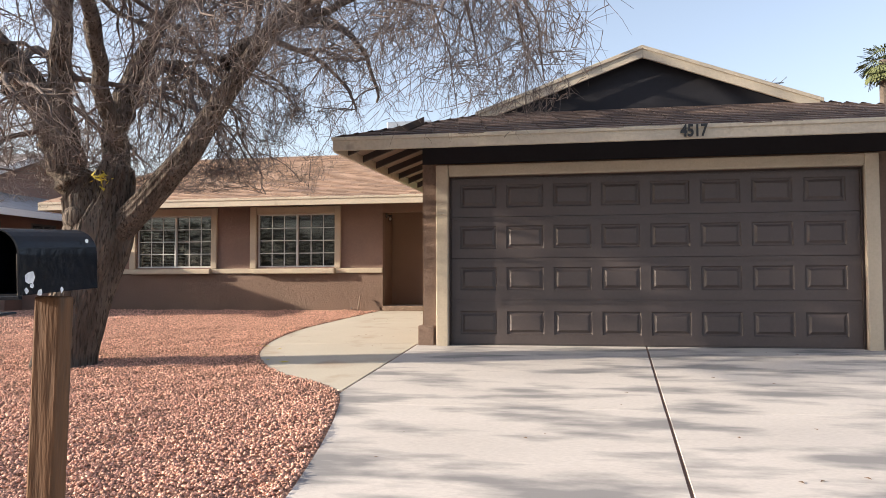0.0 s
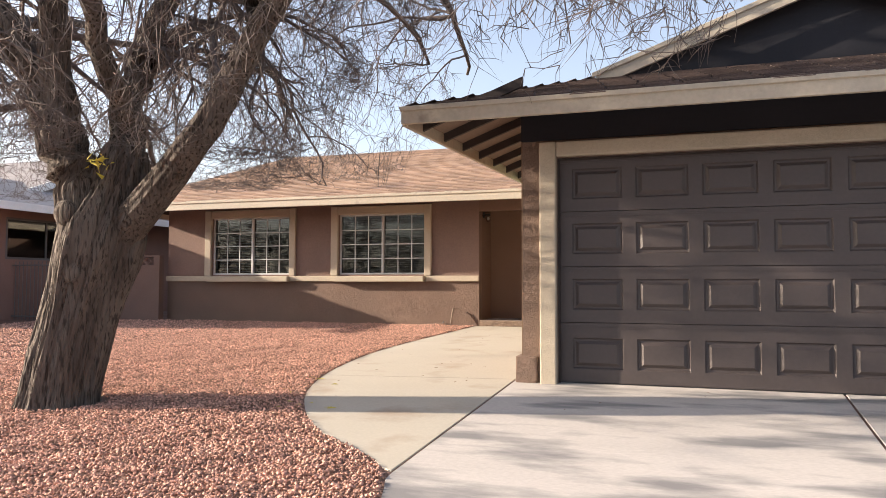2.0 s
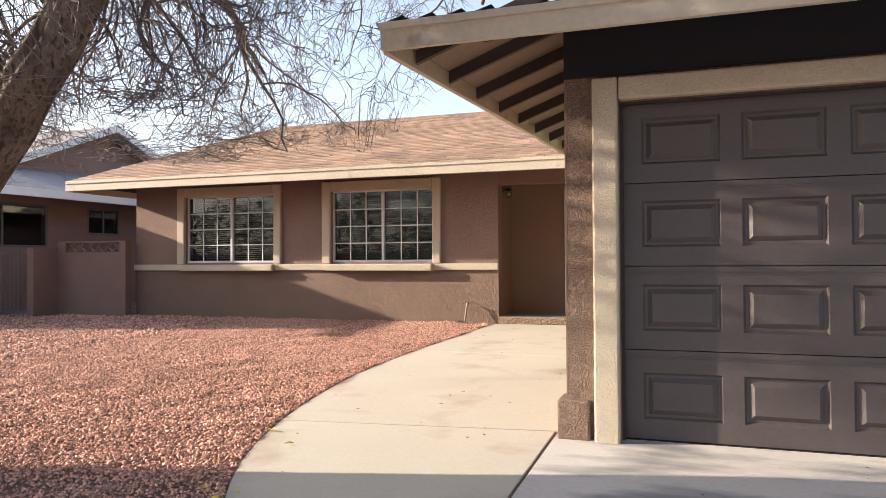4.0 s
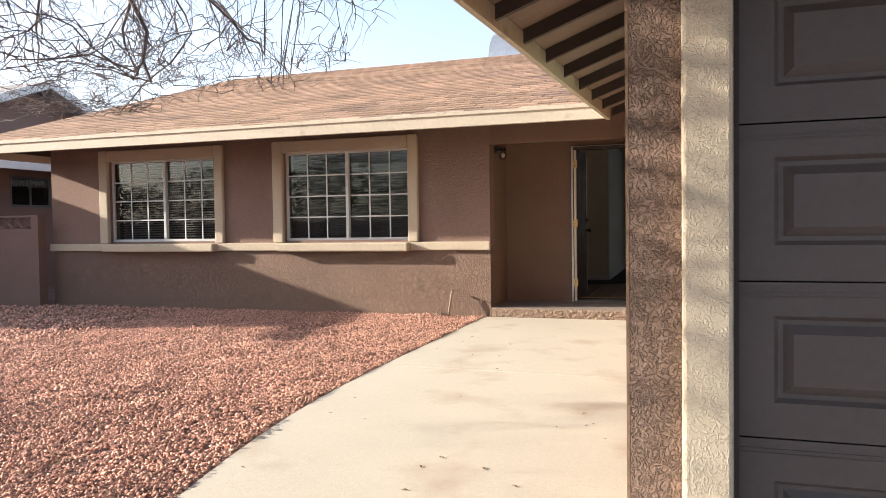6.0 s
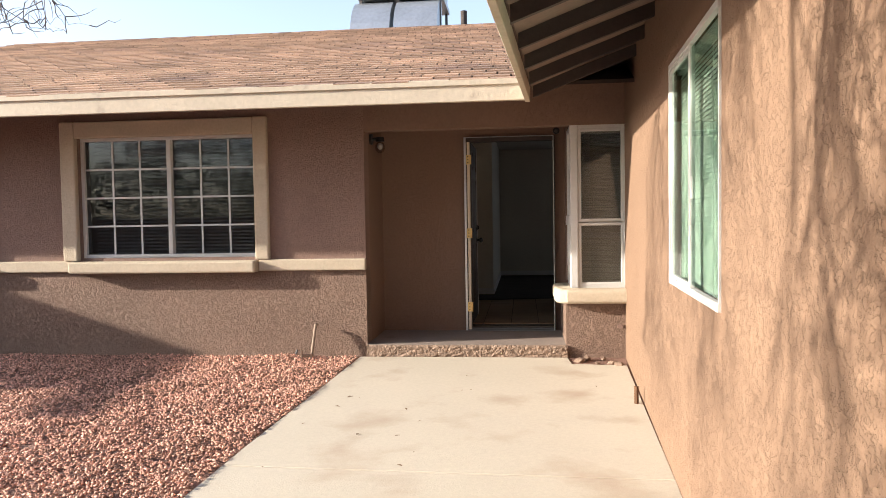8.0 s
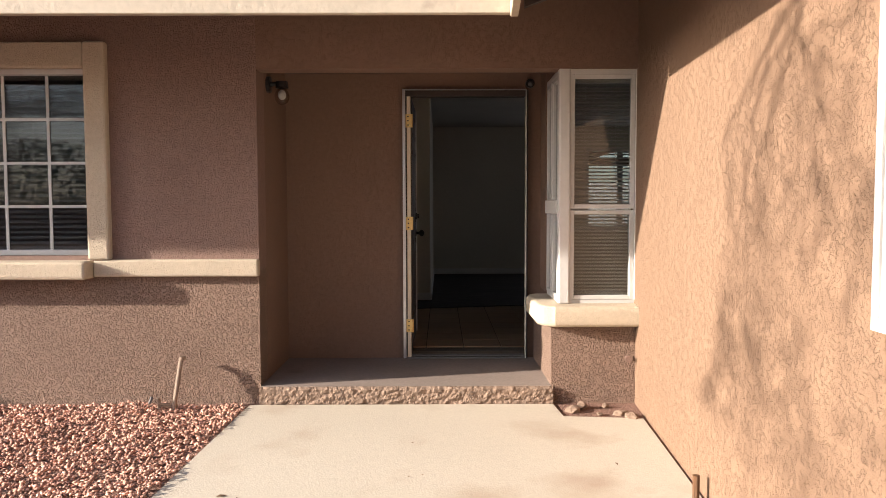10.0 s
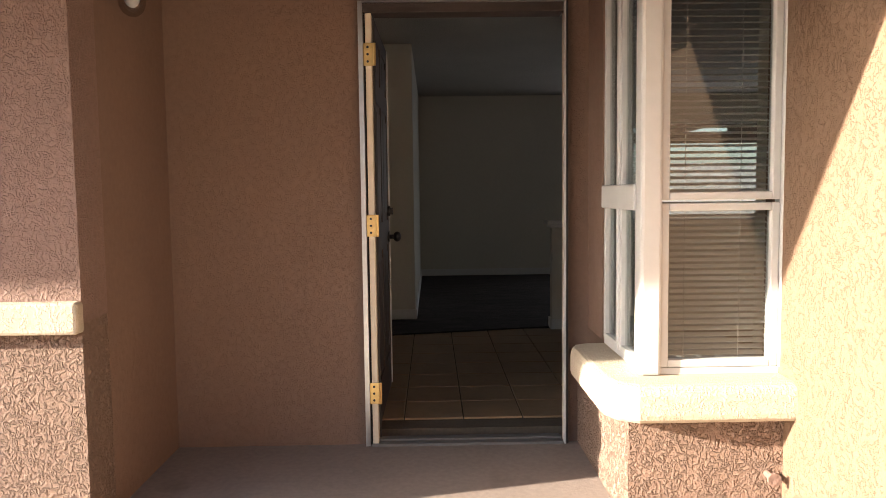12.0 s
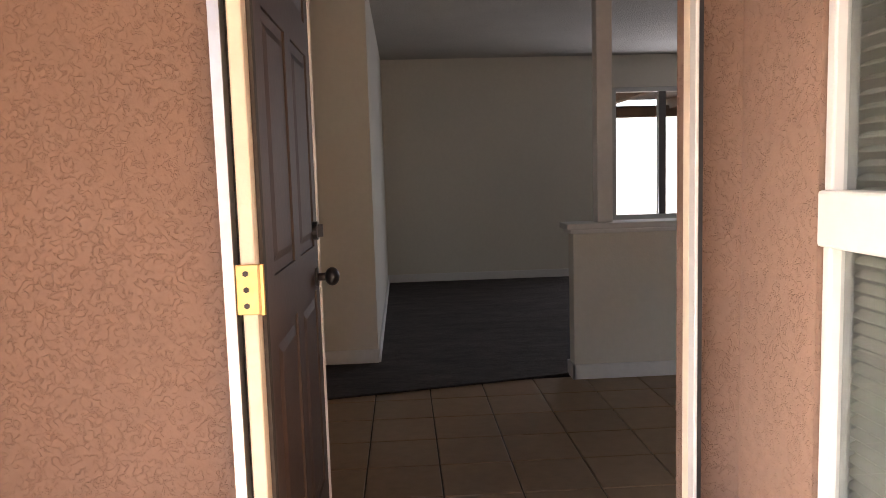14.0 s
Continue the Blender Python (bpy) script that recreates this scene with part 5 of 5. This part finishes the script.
ball(knots, (-5.3, 7.1, 2.0), 0.11, (1, 0.45, 1), 14, 10)
part("knot", knots, BARK, tree, smooth=True)
knots = ball(bmesh.new(), (-5.2, 7.08, 1.5), 0.09, (1, 0.4, 1), 14, 10)
part("knot", knots, BARK, tree, smooth=True)
tuft = bmesh.new()
for i in range(22):
    c = Vector((-5.0, 7.13, 2.42)) + Vector((tr.gauss(0, 0.04), tr.gauss(0, 0.03), tr.gauss(0, 0.045)))
    vs = [tuft.verts.new(c + Vector((tr.gauss(0, 0.03), tr.gauss(0, 0.03), tr.gauss(0, 0.03)))) for _ in range(3)]
    tuft.faces.new(vs)
tagged(part("leaf_tuft", tuft, LEAF, tree, "small tuft of yellow leaves"), kind="stuff")


# ---- gravel ----
def gravel(count, xs, ys, r0, r1, seed, name):
    g = np.random.default_rng(seed)
    x = g.uniform(*xs, count * 2)
    y = g.uniform(*ys, count * 2)
    limit = np.array([edge_x(v) for v in y]) - 0.012
    keep = (x < limit) & ~((np.hypot(x + 5.5, y - 7.33)) < 0.36)
    x, y = x[keep][:count], y[keep][:count]
    n = len(x)
    z = np.where(y < 9.3, 0.06 + 0.0435 * y, 0.4646 + 0.027 * (y - 9.3)) - 0.004 + g.uniform(-0.003, 0.014, n) + 0.010 + 0.006 * (np.sin(x * 9.1 + 2.0 * np.sin(y * 3.7)) + np.sin(y * 7.3 + 1.5 * np.sin(x * 4.9)))
    r = g.uniform(r0, r1, n)
    corners = np.array([(1, 0, 0), (-1, 0, 0), (0, 1, 0), (0, -1, 0), (0, 0, 1), (0, 0, -1)], float)
    a = g.uniform(0, 6.283, n)
    v = corners[None] * g.uniform(0.6, 1.25, (n, 6, 1)) + g.normal(0, 0.22, (n, 6, 3))
    v[:, :, 2] *= 0.75
    ca, sa = np.cos(a)[:, None], np.sin(a)[:, None]
    rot = np.stack([v[:, :, 0] * ca - v[:, :, 1] * sa, v[:, :, 0] * sa + v[:, :, 1] * ca, v[:, :, 2]], -1)
    pts = rot * r[:, None, None] + np.stack([x, y, z], -1)[:, None]
    tri = np.array([(0, 2, 4), (2, 1, 4), (1, 3, 4), (3, 0, 4), (2, 0, 5), (1, 2, 5), (3, 1, 5), (0, 3, 5)])
    f = (tri[None] + (np.arange(n) * 6)[:, None, None]).reshape(-1, 3)
    me = bpy.data.meshes.new(name)
    me.vertices.add(n * 6)
    me.vertices.foreach_set("co", pts.reshape(-1))
    me.loops.add(len(f) * 3)
    me.loops.foreach_set("vertex_index", f.reshape(-1))
    me.polygons.add(len(f))
    me.polygons.foreach_set("loop_start", np.arange(len(f)) * 3)
    me.update(calc_edges=True)
    me.validate()
    me.materials.append(GRAVEL)
    return tagged(new(name, me), "loose reddish pink crushed gravel over the front yard", "gravel", kind="stuff")


gravel(200000, (-8.5, -1.2), (1.5, 15.5), 0.006, 0.0155, 4, "gravel")
gravel(36000, (-13.5, -8.5), (5.0, 15.5), 0.012, 0.024, 5, "gravel")
